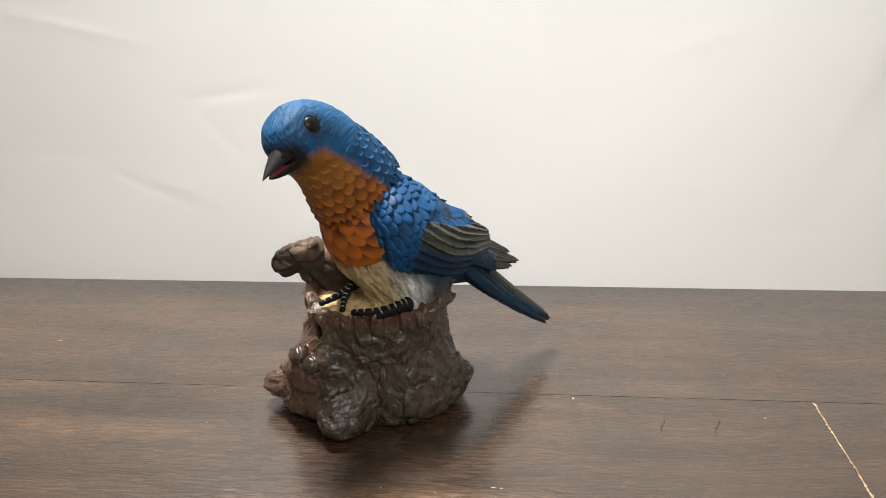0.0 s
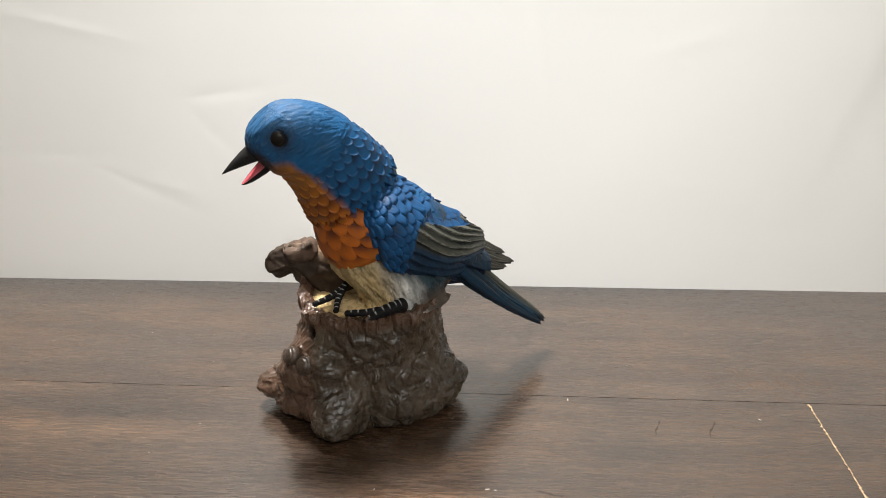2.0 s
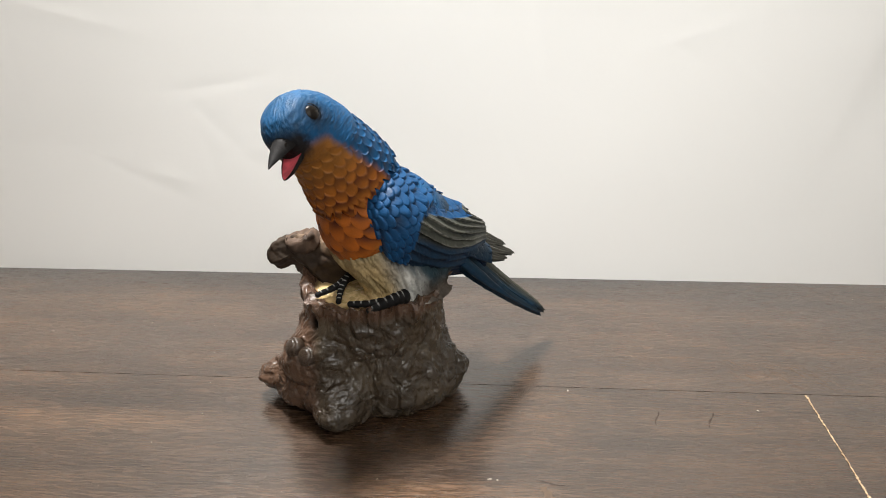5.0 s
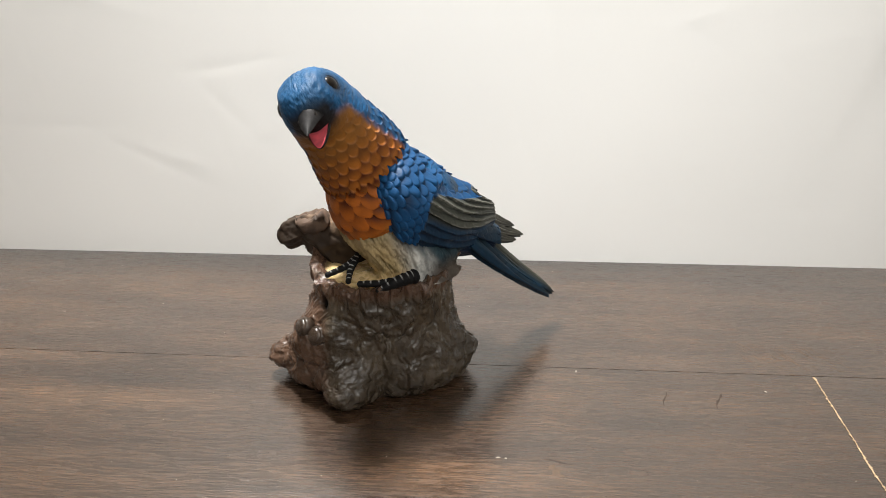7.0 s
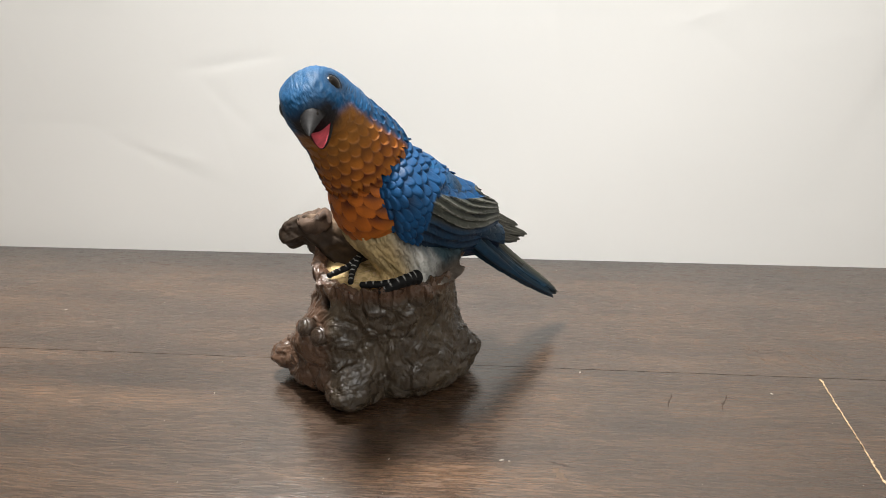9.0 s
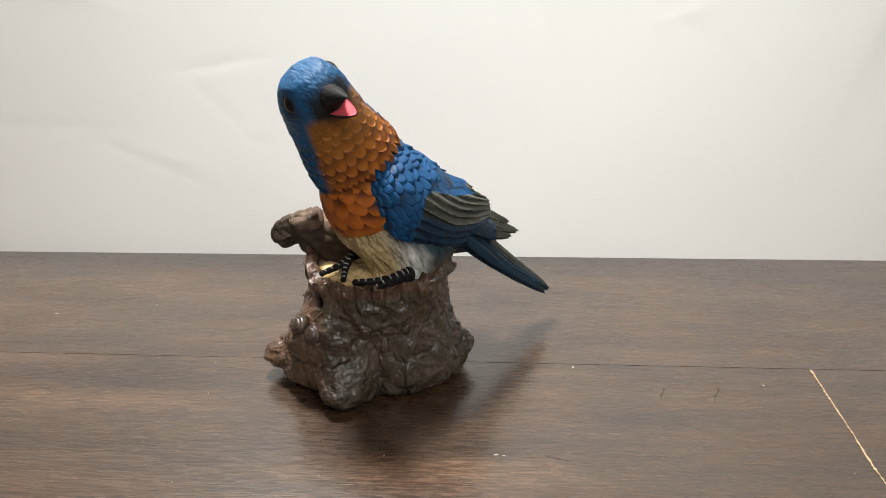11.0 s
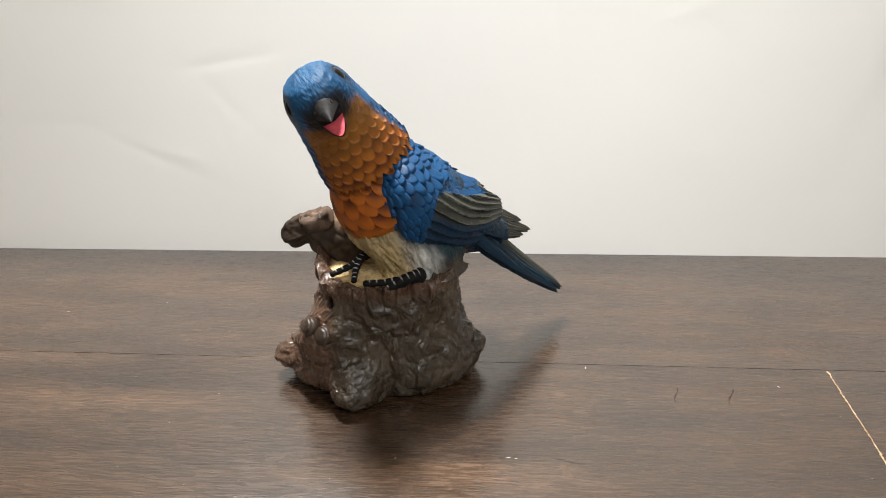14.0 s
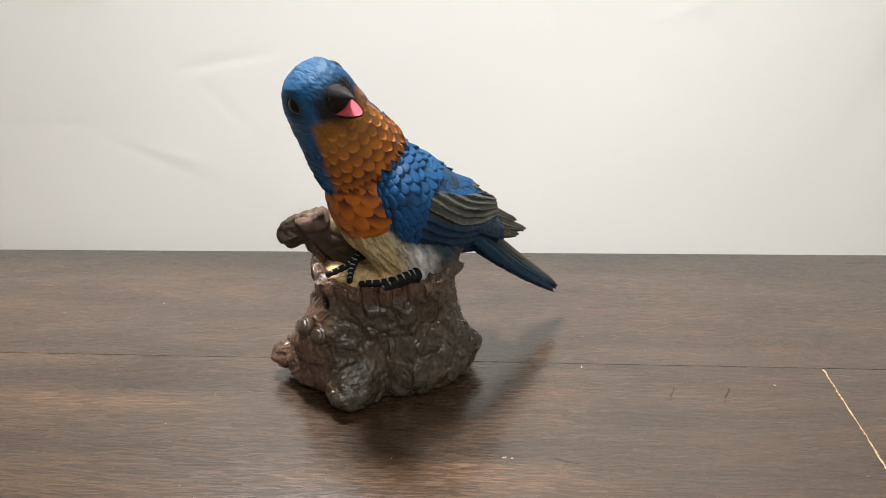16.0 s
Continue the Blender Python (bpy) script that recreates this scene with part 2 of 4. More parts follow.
def tube(name, points, radii, colour, segments=20, steps=24, flat=1.0, up=(0, 0, 1), bands=0.0, lumps=0.0, seed=0, grain=160, facets=0):
    """A tapered round limb along a curve. flat: height over width."""
    ts = np.linspace(0, 1, len(points))
    u = np.linspace(0, 1, steps)
    # rounded ends
    u = np.concatenate((np.zeros(4), u, np.ones(4)))
    cap = np.concatenate((np.sin(np.linspace(0.02, 1.2, 4)), np.ones(steps), np.sin(np.linspace(1.2, 0.02, 4))))
    push = np.concatenate((-np.cos(np.linspace(0.02, 1.2, 4)), np.zeros(steps), np.cos(np.linspace(1.2, 0.02, 4))))
    c, r = lerp(u, ts, points), lerp(u, ts, radii)
    d = np.gradient(lerp(np.linspace(0, 1, 60), ts, points), axis=0)
    d = np.stack([np.interp(u, np.linspace(0, 1, 60), d[:, k]) for k in range(3)], -1)
    d /= np.linalg.norm(d, axis=1, keepdims=True)
    side = np.cross(d, up)
    side /= np.linalg.norm(side, axis=1, keepdims=True)
    top = np.cross(side, d)
    a = np.linspace(0, 2 * np.pi, segments, endpoint=False)
    rr = (r * cap * (1 + bands * np.cos(u * 2 * np.pi * 6)))[:, None]
    if facets:
        w = 2 * np.pi / facets
        rr = rr * (0.25 + 0.80 * math.cos(w / 2) / np.cos(np.mod(a[None] + 0.9 * u[:, None], w) - w / 2))
    p = (c + d * (push * r * 0.8)[:, None])[:, None] + rr[..., None] * (np.cos(a)[None, :, None] * side[:, None] + flat * np.sin(a)[None, :, None] * top[:, None])
    if lumps:
        n = fractal(p, grain, 3, seed)
        n = 0.55 * n + 0.5 * np.tanh(5 * lattice(p * grain * 0.9 + 3.1, seed + 7)) + 0.3 * fractal(p, grain * 3, 2, seed + 3)
        p = p + normals(p, True) * (n * lumps)[..., None]
    col = colour(u[:, None] + 0 * a, a[None] + 0 * u[:, None], p) if callable(colour) else np.zeros(p.shape) + np.asarray(colour)
    uv = np.stack((a[None] * np.mean(radii) + 0 * u[:, None], u[:, None] * 0.03 + 0 * a), -1)
    return grid_mesh(name, p, col, uv, True, True)


# ---- floor, backdrop and room ----
def bevelled_box(size, bevel):
    bm = bmesh.new()
    bmesh.ops.create_cube(bm, size=1, matrix=Matrix.Diagonal((*size, 1)))
    bmesh.ops.bevel(bm, geom=bm.edges[:], offset=bevel, segments=2, affect="EDGES", profile=0.6)
    return bm


def build_floor():
    floor = tagged(new("floor"), "dark brown wood-grain laminate plank floor with dust", "floor", kind="structure")
    length, width, gap = 1.22, 0.19, 0.0003
    meshes = {}
    for row in range(-7, 6):
        # the joint beside the figurine lies at x = 0 in the row just in front of the seam
        start = 0.0 if row == -1 else (0.55 if row == 0 else 0.37 * row % 1.22)
        for k in range(-3, 2):
            low, high = max(start + k * length, -1.72), min(start + (k + 1) * length, 1.32)
            if high - low < 0.02:
                continue
            size = round(high - low, 4)
            if size not in meshes:
                mesh = bpy.data.meshes.new("plank")
                bm = bevelled_box((size - gap, width - gap, 0.008), 0.0002)
                bm.to_mesh(mesh)
                bm.free()
                mesh.materials.append(WOOD)
                meshes[size] = mesh
            ob = new("plank", meshes[size])
            ob.location = ((low + high) / 2, (row + 0.5) * width, -0.004)
            ob.parent = floor
    # pale chipped fibre along the butt joint
    rng = np.random.RandomState(4)
    n = 260
    y = np.linspace(-0.0015, -0.187, n)
    wide = (0.00015 + 0.00075 * np.abs(fractal(np.stack((y * 0, y, y * 0), -1), 420, 3, 3))) * (0.4 + 0.8 * rng.rand(n))
    mid = 0.0003 * fractal(np.stack((y * 0, y, y * 0 + 5), -1), 160, 3, 6) + 0.00015 * rng.randn(n)
    p = np.zeros((n, 4, 3))
    for k, f in enumerate((-1, -0.4, 0.4, 1)):
        p[:, k, 0] = mid + wide * f
        p[:, k, 1] = y
        p[:, k, 2] = 0.0002 if k in (0, 3) else 0.0003 + 0.0003 * rng.rand(n)
    uv = p[..., :2]
    part("chipped_edge", grid_mesh("chipped_edge", p, p * 0 + 1, uv, False, True), RAW_CHIP, floor, "pale chipped edge along the plank joint")
    # curved saw marks beside the joint
    bm = bmesh.new()
    for k in range(90):
        x0, y0 = -0.036 + 0.0007 * k + rng.uniform(-0.002, 0.002), 0.004 + 0.026 * rng.rand()
        ln, w, a0 = rng.uniform(0.004, 0.013), rng.uniform(0.00008, 0.00022), 1.90 + 0.08 * rng.randn()
        ring = []
        for t in np.linspace(0, 1, 6):
            a = a0 + 0.25 * t
            cx, cy = x0 + ln * t * math.cos(a), y0 + ln * t * math.sin(a)
            half = w * (1 - (2 * t - 1) ** 2) + 0.00003
            ring.append([bm.verts.new((cx - half * math.sin(a) * q, cy + half * math.cos(a) * q, z)) for q, z in ((-1, 0.00002), (0, 0.00005), (1, 0.00002))])
        for u, v in zip(ring, ring[1:]):
            for q in (0, 1):
                bm.faces.new((u[q], u[q + 1], v[q + 1], v[q]))
    part("saw_marks", bm, SCRATCH, floor, "faint pale saw marks across the grain")
    # two pressed dents and a small notch in the plank beside the figurine
    for x0, y0, x1, y1, w, mat, name, label in ((-0.0915, -0.0225, -0.0940, -0.0370, 0.0006, GOUGE, "dent", "dark pressed dent"), (-0.0600, -0.0215, -0.0645, -0.0375, 0.0007, GOUGE, "dent", "dark pressed dent"),
                                               (-0.1640, -0.0888, -0.1490, -0.0905, 0.0007, GOUGE, "notch", "short dark notch along the grain"), (-0.1625, -0.0935, -0.1545, -0.1010, 0.0030, SCRATCH, "worn_spot", "small rubbed spot")):
        bm = bmesh.new()
        d = np.array((x1 - x0, y1 - y0))
        side = np.array((-d[1], d[0])) / np.linalg.norm(d)
        ring = []
        for t in np.linspace(0, 1, 26):
            c0 = np.array((x0, y0)) + d * t + side * 0.0009 * math.sin(5 * t + 1)
            half = w * (0.25 + 0.75 * abs(math.sin(7 * t + 0.8))) * (1 - (2 * t - 1) ** 4) * rng.uniform(0.6, 1.1) + 0.00005
            ring.append([bm.verts.new((*(c0 + side * half * q), z)) for q, z in ((-1, 0.00003), (0, 0.00006), (1, 0.00003))])
        for u, v in zip(ring, ring[1:]):
            for q in (0, 1):
                bm.faces.new((u[q], u[q + 1], v[q + 1], v[q]))
        bmesh.ops.recalc_face_normals(bm, faces=bm.faces[:])
        part(name, bm, mat, floor, label)
    return floor


def build_dust():
    rng = np.random.RandomState(11)
    spots = [(-0.504, 0.052), (-0.184, -0.089), (-0.188, -0.0885), (-0.033, -0.019), (-0.142, -0.004), (-0.3, -0.03)]
    spots += [(rng.uniform(-0.6, 0.1), rng.uniform(-0.13, 0.15)) for _ in range(80)]
    bm = bmesh.new()
    for k, (x, y) in enumerate(spots):
        r = 0.0007 if k < 5 else 0.00015 + 0.0003 * rng.rand() ** 3
        m = Matrix.Translation((x, y, 0.0002)) @ Matrix.Rotation(rng.uniform(0, 3.1), 4, "Z") @ Matrix.Diagonal((r * rng.uniform(0.8, 2.2), r * 0.6, 0.0003, 1))
        bmesh.ops.create_icosphere(bm, subdivisions=1, radius=1, matrix=m)
    mesh = bpy.data.meshes.new("dust_specks")
    bm.to_mesh(mesh)
    bm.free()
    mesh.materials.append(DUST)
    tagged(new("dust_specks", mesh), "pale dust specks scattered on the dark planks", "dust", kind="stuff")


def build_backdrop():
    cols, rows = 560, 280
    x = np.linspace(-1.15, 0.75, cols)[None] + np.zeros((rows, 1))
    z = np.linspace(-0.002, 0.31, rows)[:, None] + np.zeros((1, cols))
    p = np.stack((x, x * 0, z), -1)
    soft = 0.004 * fractal(np.stack((x, z * 0.7, x * 0), -1), 3.2, 3, 2) * smooth(z, 0, 0.12)
    crease = 0
    rng = np.random.RandomState(8)
    for k in range(110):
        cx, cz, a, ln = rng.uniform(-0.9, 0.5), rng.uniform(0.03, 0.32), rng.normal(-0.5, 0.7), rng.uniform(0.015, 0.05)
        u = (x - cx) * math.cos(a) + (z - cz) * math.sin(a)
        v = -(x - cx) * math.sin(a) + (z - cz) * math.cos(a)
        crease = crease + rng.uniform(-0.00045, 0.00045) * np.exp(-(u / ln) ** 2) * np.exp(-(v / 0.005) ** 2)
    # one long fold running up to the side
    v = (x - 0.02) - 0.34 * (z - 0.0)
    crease = crease + 0.0011 * np.tanh(v / 0.006) * smooth(z, 0.02, 0.25)
    p[..., 1] = 0.1585 - soft - crease
    mesh = grid_mesh("backdrop", p, p * 0 + 1, p[..., ::2], False, False)
    mesh.materials.append(PAPER)
    ob = tagged(new("backdrop", mesh), "white lightly creased paper sheet standing on the planks", "backdrop", kind="structure")
    return ob


def build_room():
    def slab(name, size, place, label, mat=WALL):
        bm = bevelled_box(size, 0.002)
        mesh = bpy.data.meshes.new(name)
        bm.to_mesh(mesh)
        bm.free()
        mesh.materials.append(mat)
        ob = tagged(new(name, mesh), label, name.split("_")[0], kind="structure")
        ob.location = place
    # the unseen wall behind the sheet has an opening for the added backlight
    mesh = bpy.data.meshes.new("wall_north")
    bm = bmesh.new()
    for size, place in (((3.0, 0.1, 0.05), (-0.2, 0.70, 0.025)), ((3.0, 0.1, 1.47), (-0.2, 0.70, 1.565)), ((1.08, 0.1, 0.78), (-1.16, 0.70, 0.44)), ((1.08, 0.1, 0.78), (0.76, 0.70, 0.44))):
        bmesh.ops.create_cube(bm, size=1, matrix=Matrix.Translation(place) @ Matrix.Diagonal((*size, 1)))
    bm.to_mesh(mesh)
    bm.free()
    mesh.materials.append(WALL)
    tagged(new("wall_north", mesh), "unseen plain white wall with an opening for the backlight", "wall", kind="structure")
    slab("wall_south", (3.0, 0.1, 2.3), (-0.2, -1.38, 1.142), "plain white painted wall")
    # unseen west wall is grey to cut bounce light on the figurine's left
    slab("wall_west", (0.1, 2.6, 2.3), (-1.75, -0.05, 1.142), "unseen grey wall that cuts bounce from the left", GREY_WALL)
    slab("wall_east", (0.1, 2.6, 2.3), (1.35, -0.05, 1.142), "plain white painted wall")
    slab("ceiling", (3.2, 2.8, 0.1), (-0.2, -0.05, 2.35), "plain white ceiling")


# ---- the figurine ----
BLUE, DEEP, ORANGE, RUST = (0.006, 0.074, 0.190), (0.003, 0.015, 0.042), (0.34, 0.112, 0.014), (0.075, 0.016, 0.004)
OLIVE, SLATE, CREAM, WHITE, YELLOW = (0.058, 0.061, 0.048), (0.022, 0.027, 0.027), (0.26, 0.185, 0.088), (0.62, 0.61, 0.57), (0.64, 0.47, 0.23)
BROWN, BLACK, PINK = (0.042, 0.0300, 0.0186), (0.010, 0.009, 0.009), (0.72, 0.115, 0.145)

AXIS = Vector((-0.4616, -0.2663, 0.8461)).normalized()
PROFILE = Vector((-0.8871, 0.1386, -0.4403))
PROFILE = (PROFILE - AXIS * PROFILE.dot(AXIS)).normalized()
NECK = Vector((-0.0014, 0.0, 0.1369))
FACING = np.array((-0.88, -0.475, 0.0))


def head_pose(turn):
    """The head's frame in the figurine's space: x ahead along the beak, z up the neck."""
    ahead = Matrix.Rotation(radians(turn), 3, AXIS) @ PROFILE
    m = Matrix((ahead, AXIS.cross(ahead), AXIS)).transposed().to_4x4()
    m.translation = NECK
    return m


def bird_head(parent):
    rows, cols = 250, 420
    th = np.linspace(-np.pi, np.pi, cols, endpoint=False)[None]
    us = [-0.010, 0.004, 0.014, 0.024, 0.032, 0.040, 0.046, 0.051, 0.0555, 0.0595, 0.0622]
    back = [0.0320, 0.0304, 0.0284, 0.0257, 0.0223, 0.0186, 0.0150, 0.0108, 0.0060, -0.0002, -0.0070]
    front = [0.0305, 0.0288, 0.0262, 0.0252, 0.0266, 0.0284, 0.0296, 0.0290, 0.0262, 0.0198, 0.0078]
    side = [0.0292, 0.0274, 0.0248, 0.0222, 0.0202, 0.0190, 0.0183, 0.0169, 0.0143, 0.0101, 0.0004]
    f = np.linspace(0, 1, rows)[:, None]
    e, nrows, ncols = -0.0045, 7.0, 24
    h = np.where(f < 0.8, e + (0.046 - e) * f / 0.8, 0.046 + 0.0162 * np.sin((f - 0.8) / 0.2 * np.pi / 2))
    c = (th / (2 * np.pi) + 0.5) * ncols
    # the lower rim follows the tips of the last row of feathers
    cc = c + 0.5
    d = cc - np.floor(cc) - 0.5
    rim = -0.0005 - 0.0070 * (1 - (2 * np.abs(d)) ** 1.15) * (0.65 + 0.7 * hash01(np.floor(cc) % ncols, 3))
    h = h + (rim - e) * np.clip(1 - (h - e) / 0.02, 0, 1)
    h = h + 0 * th
    th = th + 0 * h
    c = c + 0 * h
    rb, rf, rs = (lerp(h, us, q) for q in (back, front, side))
    middle, half = (rf - rb) / 2, (rf + rb) / 2
    r = 1 / np.sqrt((np.cos(th) / half) ** 2 + (np.sin(th) / rs) ** 2)
    cx = np.cos(th)
    # brow bulge round the eyes and a groove to the beak
    eye = np.exp(-((middle + r * cx - 0.0126) / 0.0058) ** 2 - ((h - 0.0505) / 0.0058) ** 2) * (np.abs(th) > 0.5)
    r = r - 0.0016 * eye
    p = np.stack((middle + r * cx, r * np.sin(th), h), -1)
    # the cap stands proud of the breast at its rim
    n = normals(p, True)
    s = (0.036 - h) / 0.0385 * nrows
    top = 0.034 - 0.006 * smooth(np.abs(th), 0.6, 1.2) + 0.006 * smooth(np.abs(th), 1.2, 2.6)
    on = smooth(top - h, 0.0, 0.006)
    warp = 0.32 * fractal(p, 110, 2, 4)
    relief, chance = scales(s + 0.6 * warp * on, c + warp * 0.3, ncols, 3, 0.52, 0.12, 0.48, 0.24)
    amount = on * (0.0017 + 0.0010 * smooth(0.02 - h, 0, 0.02))
    flow = np.stack((p[..., 1] * 900, p[..., 0] * 130, h * 700 - np.abs(p[..., 1]) * 300), -1) + 1.2 * fractal(p, 90, 2, 33)[..., None]
    hair = fractal(flow, 1.0, 2, 7)
    stria = 0.00024 * (1 - on) * hair
    p = p + n * (relief * amount + stria)[..., None]
    # paint: blue hood, orange throat and breast
    edge = 0.98 + 0.32 * smooth(0.034 - h, 0, 0.036) + 0.10 * (chance - 0.5) * on + 0.05 * fractal(p, 300, 2, 1)
    orange = smooth(edge - np.abs(th), -0.10, 0.16) * smooth(0.0435 - h - 0.005 * np.abs(th), -0.003, 0.005)
    blue = blend(DEEP, BLUE, smooth(relief * on + (1 - on) * 0.95, 0.35, 0.95))
    # highlight painted into the blue, rising towards the crown
    blue = blend(blue, (0.040, 0.125, 0.25), 0.2 * smooth(h, 0.04, 0.06))
    blue = blend(blue, (0.085, 0.18, 0.29), 0.3 * smooth(hair, 0.15, 0.7) * (1 - on) * smooth(h, 0.036, 0.052))
    warm = blend(RUST, ORANGE, smooth(relief, 0.4, 1.0) * on + (1 - on) * 0.45)
    warm = blend(warm, (0.27, 0.118, 0.022), 0.7 * smooth(h, 0.004, 0.030))
    col = blend(blue, warm, orange)
    dark = np.exp(-((p[..., 0] - 0.0125) / 0.0062) ** 2 - ((h - 0.0498) / 0.0062) ** 2) * smooth(np.abs(th), 0.6, 1.0)
    mask = np.exp(-(p[..., 1] / 0.0108) ** 2 - ((h - 0.0450) / 0.0088) ** 2) * (np.abs(th) < 1.5)
    lores = np.exp(-((h - 0.0405) / 0.0030) ** 2) * smooth(0.65 - np.abs(th), 0, 0.35)
    col = blend(col, BLACK, np.clip(dark * 1.1, 0, 0.9))
    col = blend(col, BLACK, np.clip(mask * 1.35 - 0.35, 0, 0.95))
    col = blend(col, BLACK, 0.9 * lores)
    face = smooth(p[..., 0] + 0.0015 * fractal(p, 400, 2, 12), 0.0215, 0.0268) * np.exp(-((h - 0.0430) / 0.0090) ** 2)
    col = blend(col, BLACK, np.clip(1.2 * face, 0, 0.95))
    uv = np.stack((th * 0.025, h), -1)
    # inner lip that turns under the rim
    inner = p[:1] * np.array((0.90, 0.90, 1)) + np.array((0, 0, 0.0012))
    inner2 = p[:1] * np.array((0.80, 0.80, 1)) + np.array((0, 0, 0.004))
    p = np.concatenate((inner2, inner, p))
    col = np.concatenate((col[:1] * 0.5, col[:1] * 0.5, col))
    uv = np.concatenate((uv[:1], uv[:1], uv))
    head = part("head", grid_mesh("head", p, col, uv, True), FEATHER, parent, "blue hood with orange throat, feathers in relief")

    for sign in (1, -1):
        bm = bmesh.new()
        bmesh.ops.create_uvsphere(bm, u_segments=28, v_segments=16, radius=0.0041)
        bmesh.ops.scale(bm, vec=(1, 1, 0.5), verts=bm.verts)
        for fc in bm.faces:
            fc.smooth = True
        spot = Vector((0.0131, sign * 0.0146, 0.0505))
        out = Vector((0.26, sign * 0.90, 0.36)).to_track_quat("Z", "Y").to_matrix().to_4x4()
        bmesh.ops.transform(bm, matrix=Matrix.Translation(spot) @ out, verts=bm.verts)
        eye_ob = part("eye", bm, EYE_BLACK, head, "glossy black bead eye")
        # raised eyelid
        a = np.linspace(0, 2 * np.pi, 40, endpoint=False)[None]
        b = np.linspace(0, 2 * np.pi, 10)[:, None]
        q = np.stack(((0.0047 + 0.0007 * np.cos(b)) * np.cos(a), (0.0047 + 0.0007 * np.cos(b)) * np.sin(a), 0.0007 * np.sin(b) + 0 * a), -1)
        m3 = np.array(out.to_3x3())
        q = q @ m3.T + np.array(spot) - np.array(out.to_3x3() @ Vector((0, 0, 0.0002)))
        part("eyelid", grid_mesh("eyelid", q, q * 0 + np.array((0.006, 0.011, 0.018)), q[..., :2], True), HORN, head, "dark raised rim round the eye")

    def bill(name, length, wide, high, arch, under, colour, label, lining=None, blunt=(1.12, 0.92)):
        """Half a beak along +x from its hinge, rounded on the outside."""
        steps, segs = 36, 28
        f = np.linspace(0, 1, steps)[:, None]
        a = np.linspace(0, np.pi, segs)[None]
        taper = np.maximum(1 - f ** blunt[0], 0) ** blunt[1] * 0.975 + 0.025
        w, hgt = wide * taper, high * taper
        sgn = -1 if under else 1
        y = -w * np.cos(a)
        z = sgn * hgt * np.sin(a) ** 0.9 + arch * f ** 2
        outer = np.stack((length * f + 0 * a, y, z), -1)
        outer = outer + normals(outer, False) * (0.00012 * fractal(outer, 500, 2, 3))[..., None]
        b = np.linspace(-1, 1, 14)[None]
        inner = np.stack((length * f * 0.985 + 0 * b, w * 0.96 * b, arch * f ** 2 + sgn * 0.0009 * (1 - b ** 2) * taper), -1)
        co = np.zeros(outer.shape) + np.asarray(colour)
        # grey highlight painted along the rounded ridge, stronger towards the tip
        co = blend(co, (0.018, 0.018, 0.019), 0.6 * smooth(f + 0 * a, 0.2, 0.9) * (0.5 + 0.5 * np.sin(a)))
        ci = np.zeros(inner.shape) + np.asarray(lining if lining else (0.10, 0.02, 0.025))
        if lining:
            ci = blend(ci, BLACK, smooth(np.abs(b) + 0 * f, 0.86, 0.97))
        m1 = grid_mesh(name, outer, co, outer[..., :2], False, under)
        m2 = grid_mesh(name, inner, ci, inner[..., :2], False, not under)
        return part(name, joined(name, (m1, m2)), HORN, head, label)

    upper = bill("upper_beak", 0.0272, 0.0088, 0.0103, -0.0022, False, BLACK, "charcoal upper beak")
    upper.matrix_local = pose(0.0205, 0, 0.0425, 0, -15, 0)
    for sign in (1, -1):
        bm = bmesh.new()
        bmesh.ops.create_uvsphere(bm, u_segments=12, v_segments=8, radius=0.0011)
        bmesh.ops.transform(bm, matrix=Matrix.Translation((0.0312, sign * 0.0047, 0.0483)) @ Matrix.Diagonal((1.3, 0.5, 1, 1)), verts=bm.verts)
        part("nostril", bm, EYE_BLACK, head)
    lower = bill("lower_beak", 0.0230, 0.0070, 0.0056, 0.0006, True, BLACK, "charcoal lower beak with a pink mouth lining", PINK, (1.7, 0.66))
    return head, lower


